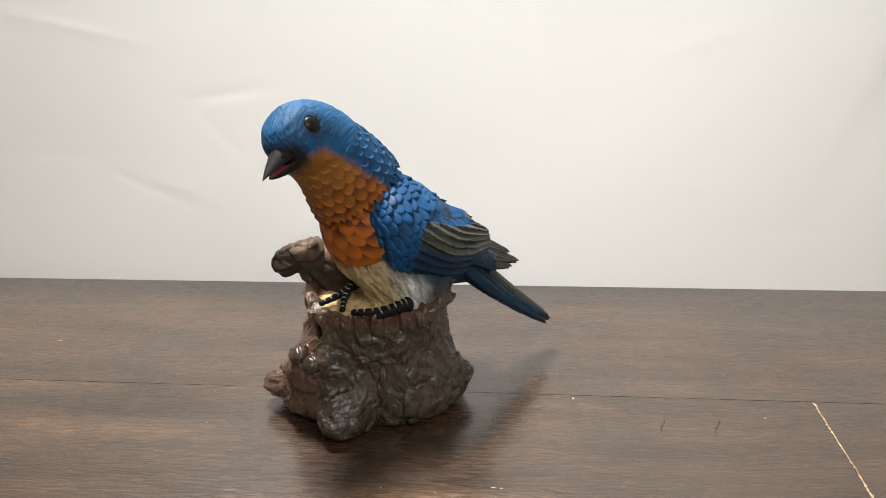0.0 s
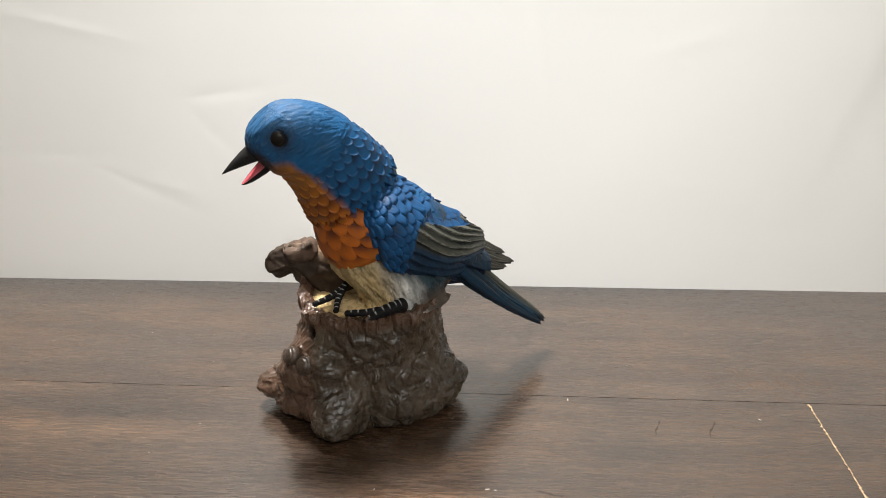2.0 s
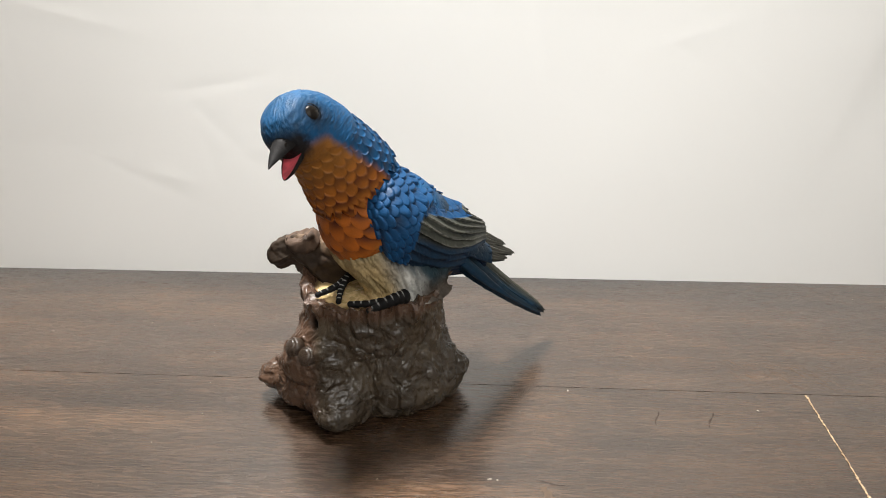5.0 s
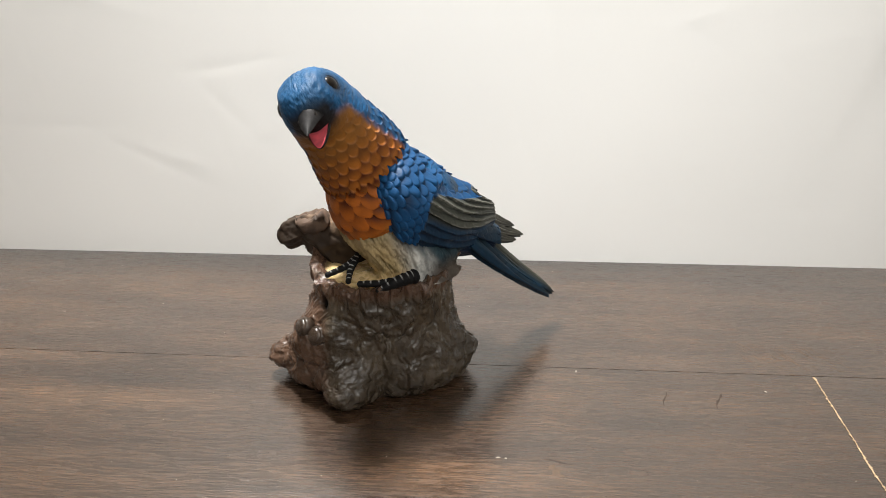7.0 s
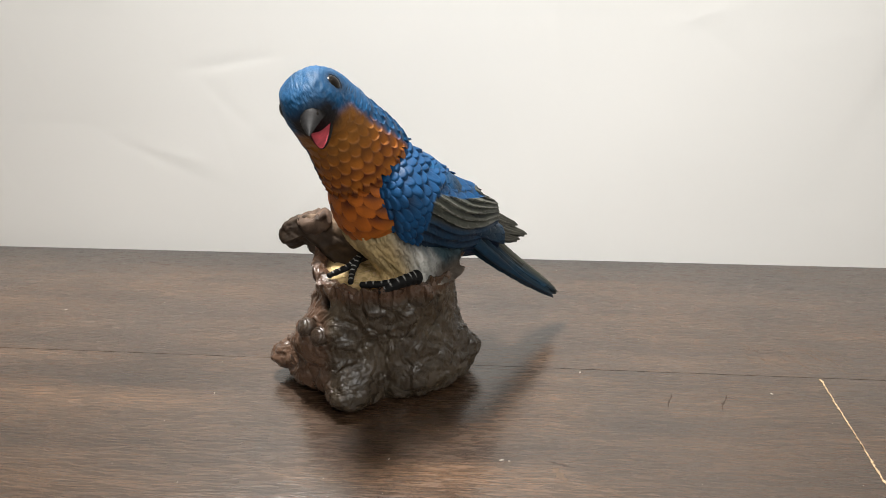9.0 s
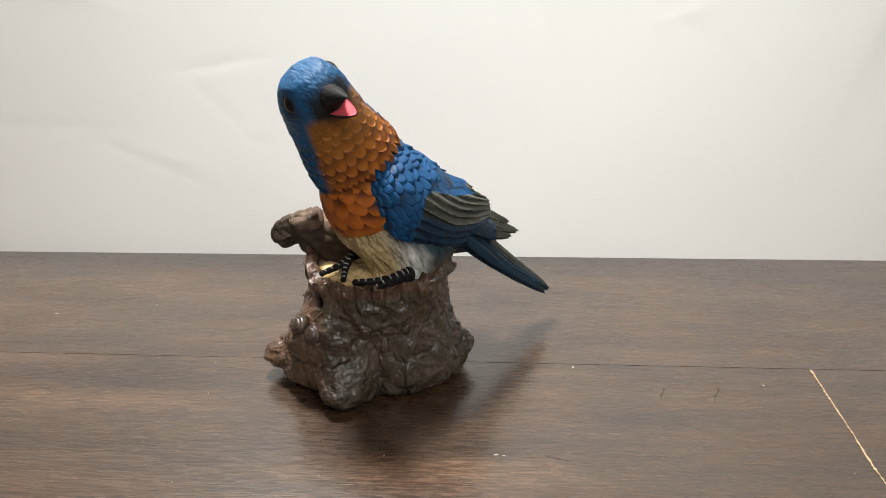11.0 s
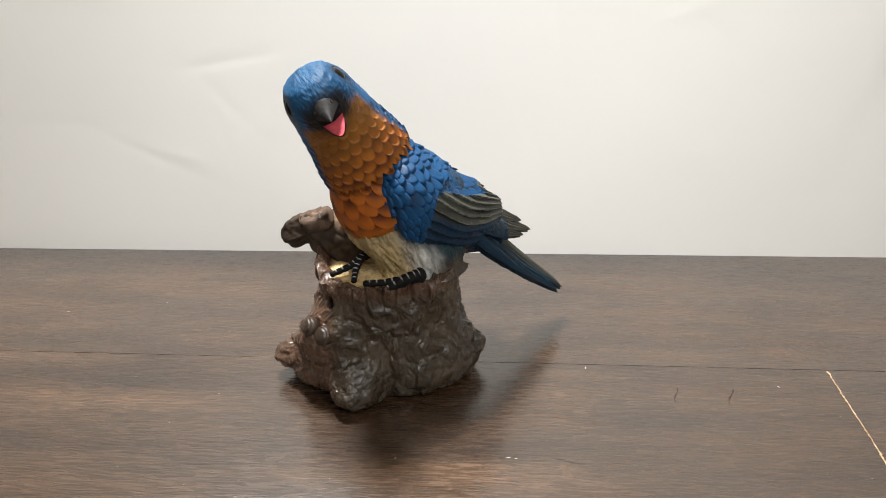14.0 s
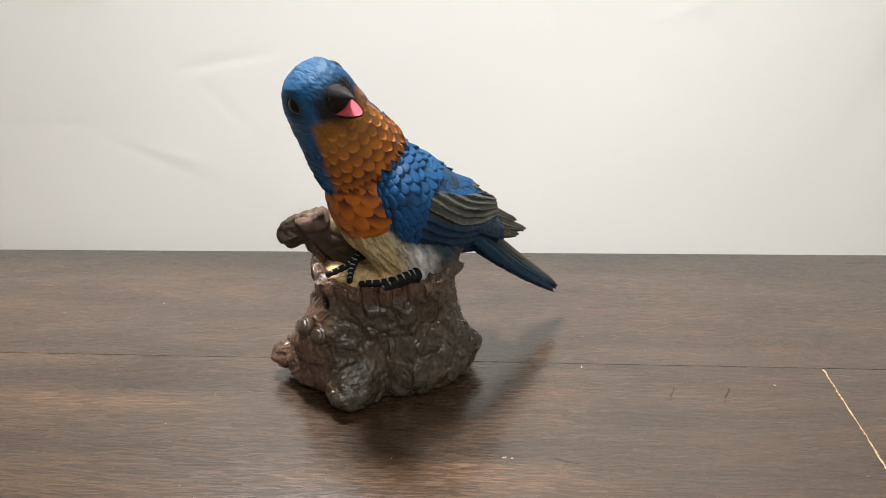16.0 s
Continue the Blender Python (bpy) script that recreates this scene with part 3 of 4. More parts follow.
def bird_body(parent):
    rows, cols = 260, 420
    f = np.linspace(0, 1, rows)[:, None]
    spine_t = [0, 0.10, 0.28, 0.48, 0.72, 0.9, 1.0]
    spine = [(-0.0050, -0.0025, 0.1440), (-0.0014, 0.0, 0.1369), (0.0050, 0.0020, 0.1190), (0.0180, 0.0080, 0.1045), (0.0420, 0.0190, 0.0890), (0.0620, 0.0270, 0.0770), (0.0720, 0.0300, 0.0720)]
    rad_t = [0, 0.10, 0.19, 0.30, 0.48, 0.72, 0.9, 1.0]
    deep = [0.0200, 0.0206, 0.0214, 0.0262, 0.0300, 0.0225, 0.0120, 0.0080]
    wide = [0.0205, 0.0214, 0.0228, 0.0262, 0.0285, 0.0225, 0.0130, 0.0090]
    c = lerp(f[:, 0], spine_t, spine)
    d = np.gradient(c, axis=0)
    d /= np.linalg.norm(d, axis=1, keepdims=True)
    lat = np.cross(FACING, (0, 0, 1.0))
    lat = -lat / np.linalg.norm(lat)  # the bird's own left
    fr = np.cross(d, lat)
    fr *= np.sign(fr @ FACING)[:, None]
    fr /= np.linalg.norm(fr, axis=1, keepdims=True)
    th = np.linspace(-np.pi, np.pi, cols, endpoint=False)[None]
    rd, rw = lerp(f[:, 0], rad_t, deep)[:, None], lerp(f[:, 0], rad_t, wide)[:, None]
    p = c[:, None] + (rd * np.cos(th))[..., None] * fr[:, None] + (rw * np.sin(th))[..., None] * lat[None, None]
    n = normals(p, True)
    n *= np.sign(np.sum(n * (p - c[:, None]), -1, keepdims=True))
    th = th + 0 * f
    ff = f + 0 * th
    warp = 0.18 * fractal(p, 90, 2, 8)
    ncols = 17
    relief, chance = scales(ff * (16 + 7 * np.clip(np.cos(th), 0, 1)) + 1.5 * warp, (th / (2 * np.pi) + 0.5) * ncols + warp * 0.5, ncols, 11, 0.55, 0.16, 0.35, 0.16)
    front = smooth(1.6 - np.abs(th - 0.28), 0, 0.3)
    on = smooth(0.40 + 0.9 * (1 - front) - ff, 0, 0.05)
    fur = 0.0006 * fractal(np.stack((th * 16, ff * 8, ff * 0), -1), 1.0, 3, 5)
    p = p + n * ((relief + 0.35 * np.sin(np.pi * np.clip(relief, 0, 1))) * 0.0038 * on * (0.45 + 0.55 * smooth(ff, 0.16, 0.30)) + fur * (1 - on))[..., None]
    warm = blend(RUST, (0.40, 0.108, 0.012), smooth(relief, 0.42, 0.95))
    blue = blend(DEEP, BLUE, smooth(relief, 0.2, 0.65))
    belly = blend(CREAM, WHITE, smooth(ff, 0.45, 0.6))
    side = smooth(np.abs(th - 0.28), 1.42, 1.56)
    col = blend(warm, belly, smooth(ff + 0.02 * fractal(p, 300, 2, 2), 0.385, 0.44))
    col = blend(col, (0.42, 0.21, 0.04), 0.8 * np.exp(-((ff - 0.385) / 0.028) ** 2) * smooth(fractal(np.stack((th * 30, ff * 10, ff * 0), -1), 1.0, 2, 44), -0.5, 0.5))
    col = blend(col, DEEP, smooth(ff, 0.58, 0.66))
    col = blend(col, blend(blue, (0.007, 0.024, 0.046), smooth(ff, 0.52, 0.66)), side)
    uv = np.stack((th * 0.028, ff * 0.12), -1)
    return part("body", grid_mesh("body", p, col, uv, True), FEATHER, parent, "orange scaled breast between blue flanks")


def bird_belly(parent):
    """Cream thighs and pale rump that stand on the stump."""
    rows, cols = 90, 260
    f = np.linspace(0, 1, rows)[:, None]
    th = np.linspace(-np.pi, np.pi, cols, endpoint=False)[None]
    base, top = np.array((0.0185, -0.0040, 0.0670)), np.array((0.0130, 0.0040, 0.1050))
    c = base + (top - base) * f
    r = 0.0120 + 0.0150 * smooth(f, 0.05, 0.80)
    lobes = 0.0045 * np.exp(-((th + 1.9) / 0.45) ** 2) + 0.0050 * np.exp(-((th + 0.75) / 0.5) ** 2)
    r = r + lobes * (1 - 0.7 * f) * smooth(1 - f, 0, 0.3)
    r = r + 0.0098 * np.exp(-((th + 0.20) / 0.60) ** 2) * (1 - smooth(f, 0.2, 0.7))
    # the rump runs on to the rim
    r = r + 0.0105 * np.exp(-((th - 0.30) / 0.42) ** 2) * (1 - smooth(f, 0.55, 0.95))
    # the flank tucks in under the wing
    r = r * (1 - 0.42 * smooth(f, 0.30, 0.85) * np.exp(-((th + 0.35) / 0.75) ** 2))
    # splayed foot of the moulding
    r = r + 0.0035 * np.exp(-f / 0.06)
    p = c[:, None] + np.stack((1.12 * r * np.cos(th), 0.92 * r * np.sin(th), 0 * r), -1)
    n = normals(p, True)
    n *= np.sign(np.sum(n * (p - c[:, None]), -1, keepdims=True))
    th2, ff = th + 0 * f, f + 0 * th
    fur = fractal(np.stack((th2 * 34 + 14 * ff, ff * 9, ff * 0), -1), 1.0, 3, 21)
    fold = fractal(np.stack((th2 * 5 + 3 * ff, ff * 2.5, ff * 0), -1), 1.0, 2, 27)
    p = p + n * (0.0010 * fur + 0.0014 * fold)[..., None]
    white = smooth(th2 + 0.25 * ff, -1.55, -0.85) * smooth(ff, -0.08, 0.03)
    col = blend(blend(YELLOW, (0.40, 0.300, 0.150), smooth(ff, 0.10, 0.45)), (0.56, 0.56, 0.53), white)
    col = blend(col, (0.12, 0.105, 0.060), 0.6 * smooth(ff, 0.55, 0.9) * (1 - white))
    # shade under the wing, painted dark teal onto the top of the belly
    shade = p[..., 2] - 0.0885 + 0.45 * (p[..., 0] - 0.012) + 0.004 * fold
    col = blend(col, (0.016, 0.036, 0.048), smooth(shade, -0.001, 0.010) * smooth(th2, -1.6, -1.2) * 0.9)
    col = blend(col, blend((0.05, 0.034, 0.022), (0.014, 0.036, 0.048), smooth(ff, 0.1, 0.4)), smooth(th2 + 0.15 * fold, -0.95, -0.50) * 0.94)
    col = blend(col, col * 0.68, smooth(-fur, 0.1, 0.8))
    uv = np.stack((th2 * 0.025, ff * 0.04), -1)
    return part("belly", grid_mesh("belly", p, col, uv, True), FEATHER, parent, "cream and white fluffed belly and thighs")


def wing_mesh(name, mirror):
    rows, cols = 240, 170
    a = np.linspace(0, 1, rows)[:, None]
    b = np.linspace(-1, 1, cols)[None]
    ks = [0, 0.12, 0.42, 0.74, 1.0]
    top = lerp(a[:, 0], ks, [(0.0110, 0.008, 0.1450), (0.0190, 0.006, 0.1440), (0.0360, 0.012, 0.1302), (0.0536, 0.022, 0.1158), (0.0716, 0.033, 0.1062)])
    mid = lerp(a[:, 0], ks, [(0.0105, -0.0195, 0.1300), (0.0180, -0.0250, 0.1270), (0.0361, -0.021, 0.1170), (0.0568, -0.003, 0.1010), (0.0760, 0.026, 0.0925)])
    low = lerp(a[:, 0], ks, [(0.0125, -0.0150, 0.1040), (0.0180, -0.0200, 0.0990), (0.0334, -0.010, 0.0865), (0.0527, 0.006, 0.0780), (0.0740, 0.028, 0.0790)])
    w0, w1, w2 = (b * (b - 1) / 2)[..., None], (1 - b * b)[..., None], (b * (b + 1) / 2)[..., None]
    p = top[:, None] * w0 + mid[:, None] * w1 + low[:, None] * w2
    # rounded outer end and shoulder
    end = smooth(np.abs(b), 0.35, 1.0) * smooth(a, 0.82, 1.0)
    p = p + (mid[-30] - mid[-1])[None, None] * (0.9 * end)[..., None]
    n = normals(p, False)
    n *= np.sign(n[..., 1:2]) * -1
    A, B = a + 0 * b, b + 0 * a
    warp = 0.2 * fractal(p, 90, 2, 31)
    small, ch1 = scales(A * 15.5 + 2.2 * warp + 0.5 * B, B * 5.0 + 1.3 * warp, None, 41, 0.55, 0.25)
    fan = B - 0.35 * (A - 0.45) * (1 - B) + 0.05 * warp
    long, ch2 = scales(A * 3.6 + 0.7 * B + 0.3 * warp, fan * 5.0 + 0.3 * warp, None, 47, 0.4, 0.3)
    strip = np.mod(fan * 5.0 + 0.3 * warp, 1.0)
    tier = 0.6 * long + 0.4 * strip + 0.06 * fractal(np.stack((A * 60, B * 9, A * 0), -1), 1.0, 2, 15)
    line = 0.44 + 0.16 * np.clip(-B, 0, 1) - 0.10 * np.clip(B, 0, 1) + 0.03 * (ch1 - 0.5)
    coverts = smooth(line - A, -0.01, 0.02)
    upper = smooth(-B - 0.22 - 0.75 * np.clip(A - 0.45, 0, 1), 0, 0.06) * smooth(0.95 - A, 0, 0.08) * (1 - coverts)
    height = coverts * (0.0030 * small + 0.0004) + (1 - coverts) * ((1 - upper) * (0.3 + 0.7 * smooth(1 - A, 0.0, 0.14)) * (0.0016 * tier + 0.0016 * strip ** 1.5) + upper * 0.0008 * small)
    edge = smooth(1 - np.abs(B), 0, 0.05)
    p = p + n * (height * edge)[..., None]
    blue = blend(DEEP, (0.006, 0.062, 0.172), smooth(small, 0.20, 0.75))
    olive = blend(SLATE, OLIVE, smooth(tier, 0.2, 0.8))
    olive = blend(olive, (0.24, 0.24, 0.215), 0.7 * smooth(tier, 0.78, 0.98) * smooth(fractal(np.stack((A * 40, B * 14, A * 0), -1), 1.0, 2, 19), -0.3, 0.5))
    olive = blend(olive, (0.16, 0.16, 0.14), 0.5 * smooth(A, 0.75, 1.0) * smooth(tier, 0.4, 0.9))
    fray = smooth(fractal(np.stack((A * 70, B * 20, A * 0), -1), 1.0, 2, 23), -0.5, 0.4)
    olive = blend(olive, (0.20, 0.20, 0.17), 0.65 * smooth(strip, 0.80, 0.95) * fray)
    # navy lower feathers, darkened further to paint in the shade there
    lower = blend(DEEP, (0.006, 0.028, 0.060), smooth(tier, 0.2, 0.9))
    col = blend(olive, blue, coverts)
    under = smooth(B + 0.05 * warp, 0.24, 0.38) * (1 - coverts)
    col = blend(col, lower, under)
    col = blend(col, blue, upper)
    uv = np.stack((B * 0.02, A * 0.07), -1)
    inner = p - n * (0.0045 * smooth(1.02 - np.abs(B), 0, 0.4) + 0.0006)[..., None]
    q = np.concatenate((p, inner[:, ::-1]), 1)
    colour = np.concatenate((col, (col * 0.5)[:, ::-1]), 1)
    uv = np.concatenate((uv, uv[:, ::-1]), 1)
    # close both ends
    q = np.concatenate((q[:1] * 0 + q[:1].mean(1, keepdims=True), q, q[-1:] * 0 + q[-1:].mean(1, keepdims=True)))
    colour = np.concatenate((colour[:1], colour, colour[-1:]))
    uv = np.concatenate((uv[:1], uv, uv[-1:]))
    if mirror:
        lat = np.cross(FACING, (0, 0, 1.0))
        lat /= np.linalg.norm(lat)
        off = (q - np.array((-0.0014, 0.004, 0))) @ lat
        q = q - 2 * off[..., None] * lat
    return grid_mesh(name, q, colour, uv, True, mirror)


def feather_blade(name, root, tip, up, wide, thick, ridges, colours, seed):
    """A stiff bundle of long feathers that tapers from root to tip."""
    rows, cols = 120, 120
    f = np.linspace(0, 1, rows)[:, None]
    a = np.linspace(0, 2 * np.pi, cols, endpoint=False)[None]
    root, tip = np.array(root), np.array(tip)
    d = (tip - root) / np.linalg.norm(tip - root)
    side = np.cross(d, up)
    side /= np.linalg.norm(side)
    nrm = np.cross(side, d)
    w = lerp(f[:, 0], np.linspace(0, 1, len(wide)), wide)[:, None]
    t = lerp(f[:, 0], np.linspace(0, 1, len(thick)), thick)[:, None]
    sag = -0.002 * np.sin(np.pi * f)
    x = w * np.cos(a)
    z = t * np.sign(np.sin(a)) * np.abs(np.sin(a)) ** 0.8
    step = np.mod(np.cos(a) * ridges * 0.5 + 0.15 * np.sin(7 * f), 1.0)
    long = np.linalg.norm(tip - root)
    along = f * (1 - 0.10 * np.floor(np.abs(np.cos(a)) * 2.99) / 3 * (np.cos(a) > 0))
    z = z + np.sign(np.sin(a)) * 0.0022 * (step - 0.5) * smooth(1 - f, 0, 0.1)
    p = root + d * (along * long)[..., None] + side * x[..., None] + nrm * (z + sag)[..., None]
    barbs = fractal(np.stack((f * 60 + 8 * np.cos(a), a * 2 + 0 * f, f * 0 + 0 * a), -1), 1.0, 2, seed)
    p = p + nrm * (0.0001 * barbs * np.sign(np.sin(a)))[..., None]
    up_c, low_c = colours
    col = blend(low_c, up_c, smooth(np.sin(a) + 0 * f, -0.1, 0.35))
    col = blend(col, np.asarray(col) * 0.45, smooth(0.3 - step, 0, 0.25))
    p = np.concatenate((p[:1] * 0 + p[:1].mean(1, keepdims=True), p, p[-1:] * 0 + p[-1:].mean(1, keepdims=True)))
    col = np.concatenate((col[:1], col, col[-1:]))
    uv = np.stack((a * 0.006 + 0 * f, f * 0.09 + 0 * a), -1)
    uv = np.concatenate((uv[:1], uv, uv[-1:]))
    return grid_mesh(name, p, col, uv, True)


def bird_foot(parent, toes):
    def paint(u, a, p):
        ring = smooth(np.cos(u * 2 * np.pi * 6 + np.pi + 0.5 * np.sin(a)), 0.88, 0.97) * smooth(np.sin(a + 0.6), -0.1, 0.4)
        return blend((0.005, 0.005, 0.0055), (0.55, 0.55, 0.53), ring * 0.75)
    meshes = [tube("foot", pts, rad, paint, 18, 40, 1.0, (0, 0, 1), 0.06, 0.0002, 3) for pts, rad in toes]
    return part("foot", joined("foot", meshes), HORN, parent, "black clawed foot with white brushed rings")


def stump(parent):
    rows, cols = 420, 720
    th = np.linspace(-np.pi, np.pi, cols, endpoint=False)[None]
    f = np.linspace(0, 1, rows)[:, None]
    cx, cy = 0.0075, 0.003
    deg = np.degrees(th)

    def near(angle, width):
        return np.exp(-(((deg - angle + 180) % 360 - 180) / width) ** 2)

    # height of the broken rim
    key = np.stack((np.cos(th) * 3, np.sin(th) * 3, th * 0), -1)
    rough = fractal(key, 1.6, 3, 5)
    steps = np.round(rough * 3.0) / 3.0
    rim = 0.0715 + 0.0023 * steps + 0.0085 * near(9, 11) + 0.0150 * near(142, 30) + 0.0012 * np.sin(17 * th + 2.5 * rough) - 0.0036 * near(-140, 32)
    # outer wall
    zf = np.clip(f / 0.66, 0, 1)
    z = rim * zf
    waist = smooth(zf, 0.12, 0.62)
    foot = 1 / np.sqrt((np.cos(th) / 0.0490) ** 2 + (np.sin(th) / 0.0400) ** 2)
    neck = 1 / np.sqrt((np.cos(th) / 0.0395) ** 2 + (np.sin(th) / 0.0360) ** 2)
    r = foot * (1 - waist) + neck * waist + 0.0012 * smooth(zf, 0.85, 1.0)
    r = r - 0.0045 * np.exp(-z / 0.004)

    def lobe(angle, width, height, spread, amount):
        return amount * near(angle, width) * np.exp(-((z - height) / spread) ** 2)

    r = r + lobe(-113, 16, 0.0105, 0.0125, 0.0180)
    r = r + lobe(-122, 22, 0.0200, 0.0150, 0.0040) + lobe(-155, 25, 0.0080, 0.0140, 0.0085) + lobe(182, 55, 0.0560, 0.0220, 0.0028)
    r = r + lobe(184, 10, 0.0130, 0.0080, 0.0128) - lobe(178, 42, 0.0520, 0.0180, 0.0030)
    r = r + lobe(190, 26, 0.0220, 0.0180, 0.0090)
    r = r + lobe(-4, 11, 0.0175, 0.0080, 0.0060)
    r = r + lobe(-10, 22, 0.0140, 0.0140, 0.0040)
    r = r + lobe(-146, 25, 0.0390, 0.0140, 0.0165)
    r = r + lobe(-62, 20, 0.0120, 0.0110, 0.0030)
    r = r + lobe(100, 30, 0.0120, 0.0120, 0.0080)
    r = r + lobe(-48, 9, 0.0610, 0.0045, 0.0022)
    r = r - lobe(-90, 9, 0.0150, 0.0180, 0.0040) + lobe(8, 10, 0.0780, 0.0080, 0.0065)
    p = np.stack((cx + r * np.cos(th), cy + r * np.sin(th), z + 0 * th), -1)
    n = normals(p, True)
    n *= np.sign(np.sum(n[..., :2] * (p[..., :2] - np.array((cx, cy))), -1, keepdims=True) + 1e-9)
    twist = p + 0.006 * np.stack((fractal(p, 60, 2, 71), fractal(p, 60, 2, 72), fractal(p, 60, 2, 73)), -1)
    # crumpled clumps, drawn out down the trunk, over soft folds
    flow = (twist + 0.004 * np.stack((fractal(p, 110, 2, 81), fractal(p, 110, 2, 82), fractal(p, 110, 2, 83)), -1)) * np.array((1, 1, 0.62))
    bark = 0.0016 * fractal(twist * np.array((1, 1, 0.7)), 50, 2, 51)
    bark = bark + 0.0029 * (0.55 - clumps(flow * 100, 5)) + 0.0011 * (0.55 - clumps(flow * 215 + 4.0, 9)) + 0.0006 * (0.55 - clumps(flow * 400 + 2.0, 15))
    bark = bark + 0.0006 * fractal(flow, 130, 2, 61, True)
    # chipped blocks along the broken rim
    chip = th / (2 * np.pi) * 27 + 0.35 * lattice(np.stack((np.cos(th) * 4, np.sin(th) * 4, 0 * th), -1), 33)
    cell, inside = np.floor(chip), np.abs(chip - np.floor(chip) - 0.5) * 2
    block = 0.0024 * (hash01(np.mod(cell, 27), 2) - 0.35) - 0.0016 * smooth(inside, 0.72, 0.98)
    bark = bark * (1 - 0.4 * smooth(z, 0.058, 0.064)) + block * smooth(z, 0.054 + 0.008 * hash01(np.mod(cell, 27), 6), 0.066)
    outside = smooth(0.66 - f, -0.004, 0.03) + 0 * th
    p = p + n * (bark * (0.25 + 0.75 * outside) * smooth(z, 0.0, 0.004))[..., None]
    # small drilled hole
    hole = np.exp(-(((p[..., 0] + 0.0245) / 0.0021) ** 2 + ((p[..., 2] - 0.0585) / 0.0028) ** 2) ** 2) * (p[..., 1] < 0)
    p = p - n * (0.006 * hole)[..., None]
    # over the rim, down the inner wall, across the hollow
    last = int(0.66 * (rows - 1))
    edge = p[last]
    for i in range(last + 1, rows):
        g = (i - last) / (rows - 1 - last)
        inward = np.interp(g, [0, 0.10, 0.30, 0.42, 1.0], [0, 0.06, 0.16, 0.20, 1.0])
        floor_z = 0.0692 + 0.0010 * math.sin(9 * g)
        drop = np.interp(g, [0, 0.10, 0.42, 1.0], [0, 0.03, 1.0, 1.0])
        q = edge * (1 - inward) + np.array((cx, cy, 0)) * inward
        q[:, 2] = edge[:, 2] * (1 - drop) + floor_z * drop
        q = q + (0.0007 + 0.0006 * (g < 0.42)) * np.stack((fractal(q, 190, 3, 3), fractal(q, 190, 3, 4), 0.8 * fractal(q, 260, 3, 6)), -1)
        p[i] = q
    g = np.clip((f - 0.66) / 0.34, 0, 1) + 0 * th
    tone = fractal(p, 45, 3, 91)
    col = blend(BROWN, (0.070, 0.0520, 0.0330), smooth(tone, -0.2, 0.9))
    col = blend(col, (0.110, 0.056, 0.034), 0.6 * smooth(p[..., 2] + 0.002 * tone, 0.060, 0.068))
    col = blend(col, (0.11, 0.062, 0.038), smooth(g, 0.02, 0.12))
    col = blend(col, YELLOW, smooth(g, 0.36, 0.48))
    col = blend(col, (0.31, 0.200, 0.115), smooth(p[..., 1], 0.006, 0.020) * smooth(g, 0.05, 0.2))
    # left inner wall coloured darker to offset the lamp's glare on it
    col = blend(col, (0.085, 0.048, 0.030), smooth(-p[..., 0], 0.020, 0.027) * smooth(0.46 - g, 0, 0.06))
    col = blend(col, (0.055, 0.035, 0.022), smooth(p[..., 0], 0.022, 0.032) * smooth(g, 0.02, 0.2))
    # the hole's inner darkness is painted black over its shallow dent
    col = blend(col, (0.004, 0.003, 0.003), np.clip(hole * 1.5, 0, 1))
    uv = np.stack((th * 0.045 + 0 * f, z + 0 * th), -1)
    # flat underside
    under = p[:1].copy()
    under[..., 2] = 0.0002
    mid = under * 0 + np.array((cx, cy, 0.0002))
    p = np.concatenate((mid, under, p))
    col = np.concatenate((col[:1], col[:1], col))
    uv = np.concatenate((uv[:1], uv[:1], uv))
    return part("stump", grid_mesh("stump", p, col, uv, True), BARK, parent, "glossy dark brown moulded tree stump with knots")


def broken_block(place, half, tilt, tone):
    """A chunk with flat split faces and worn corners."""
    a = np.linspace(0, 2 * np.pi, 64, endpoint=False)[None]
    b = np.linspace(-np.pi / 2, np.pi / 2, 34)[:, None]

    def square(x, k):
        return np.sign(x) * np.abs(x) ** k

    q = np.stack((half[0] * square(np.cos(b), 0.45) * square(np.cos(a), 0.5), half[1] * square(np.cos(b), 0.45) * square(np.sin(a), 0.5), half[2] * square(np.sin(b), 0.5) + 0 * a), -1)
    q = q + 0.0012 * np.stack((fractal(q, 170, 2, 5), fractal(q, 170, 2, 6), fractal(q, 170, 2, 7)), -1)
    q[..., 2] += 0.25 * np.abs(q[..., 0]) - 0.0012 * np.floor(q[..., 0] / 0.006 + 0.4)
    c, s = math.cos(radians(tilt)), math.sin(radians(tilt))
    q = q @ np.array(((c, 0, s), (0, 1, 0), (-s, 0, c))).T + np.array(place)
    col = blend(np.array(tone) * 0.45, tone, smooth(fractal(q * np.array((1, 1, 3)), 120, 3, 8), -0.5, 0.5))
    return grid_mesh("split_face", q, col, q[..., :2], True)


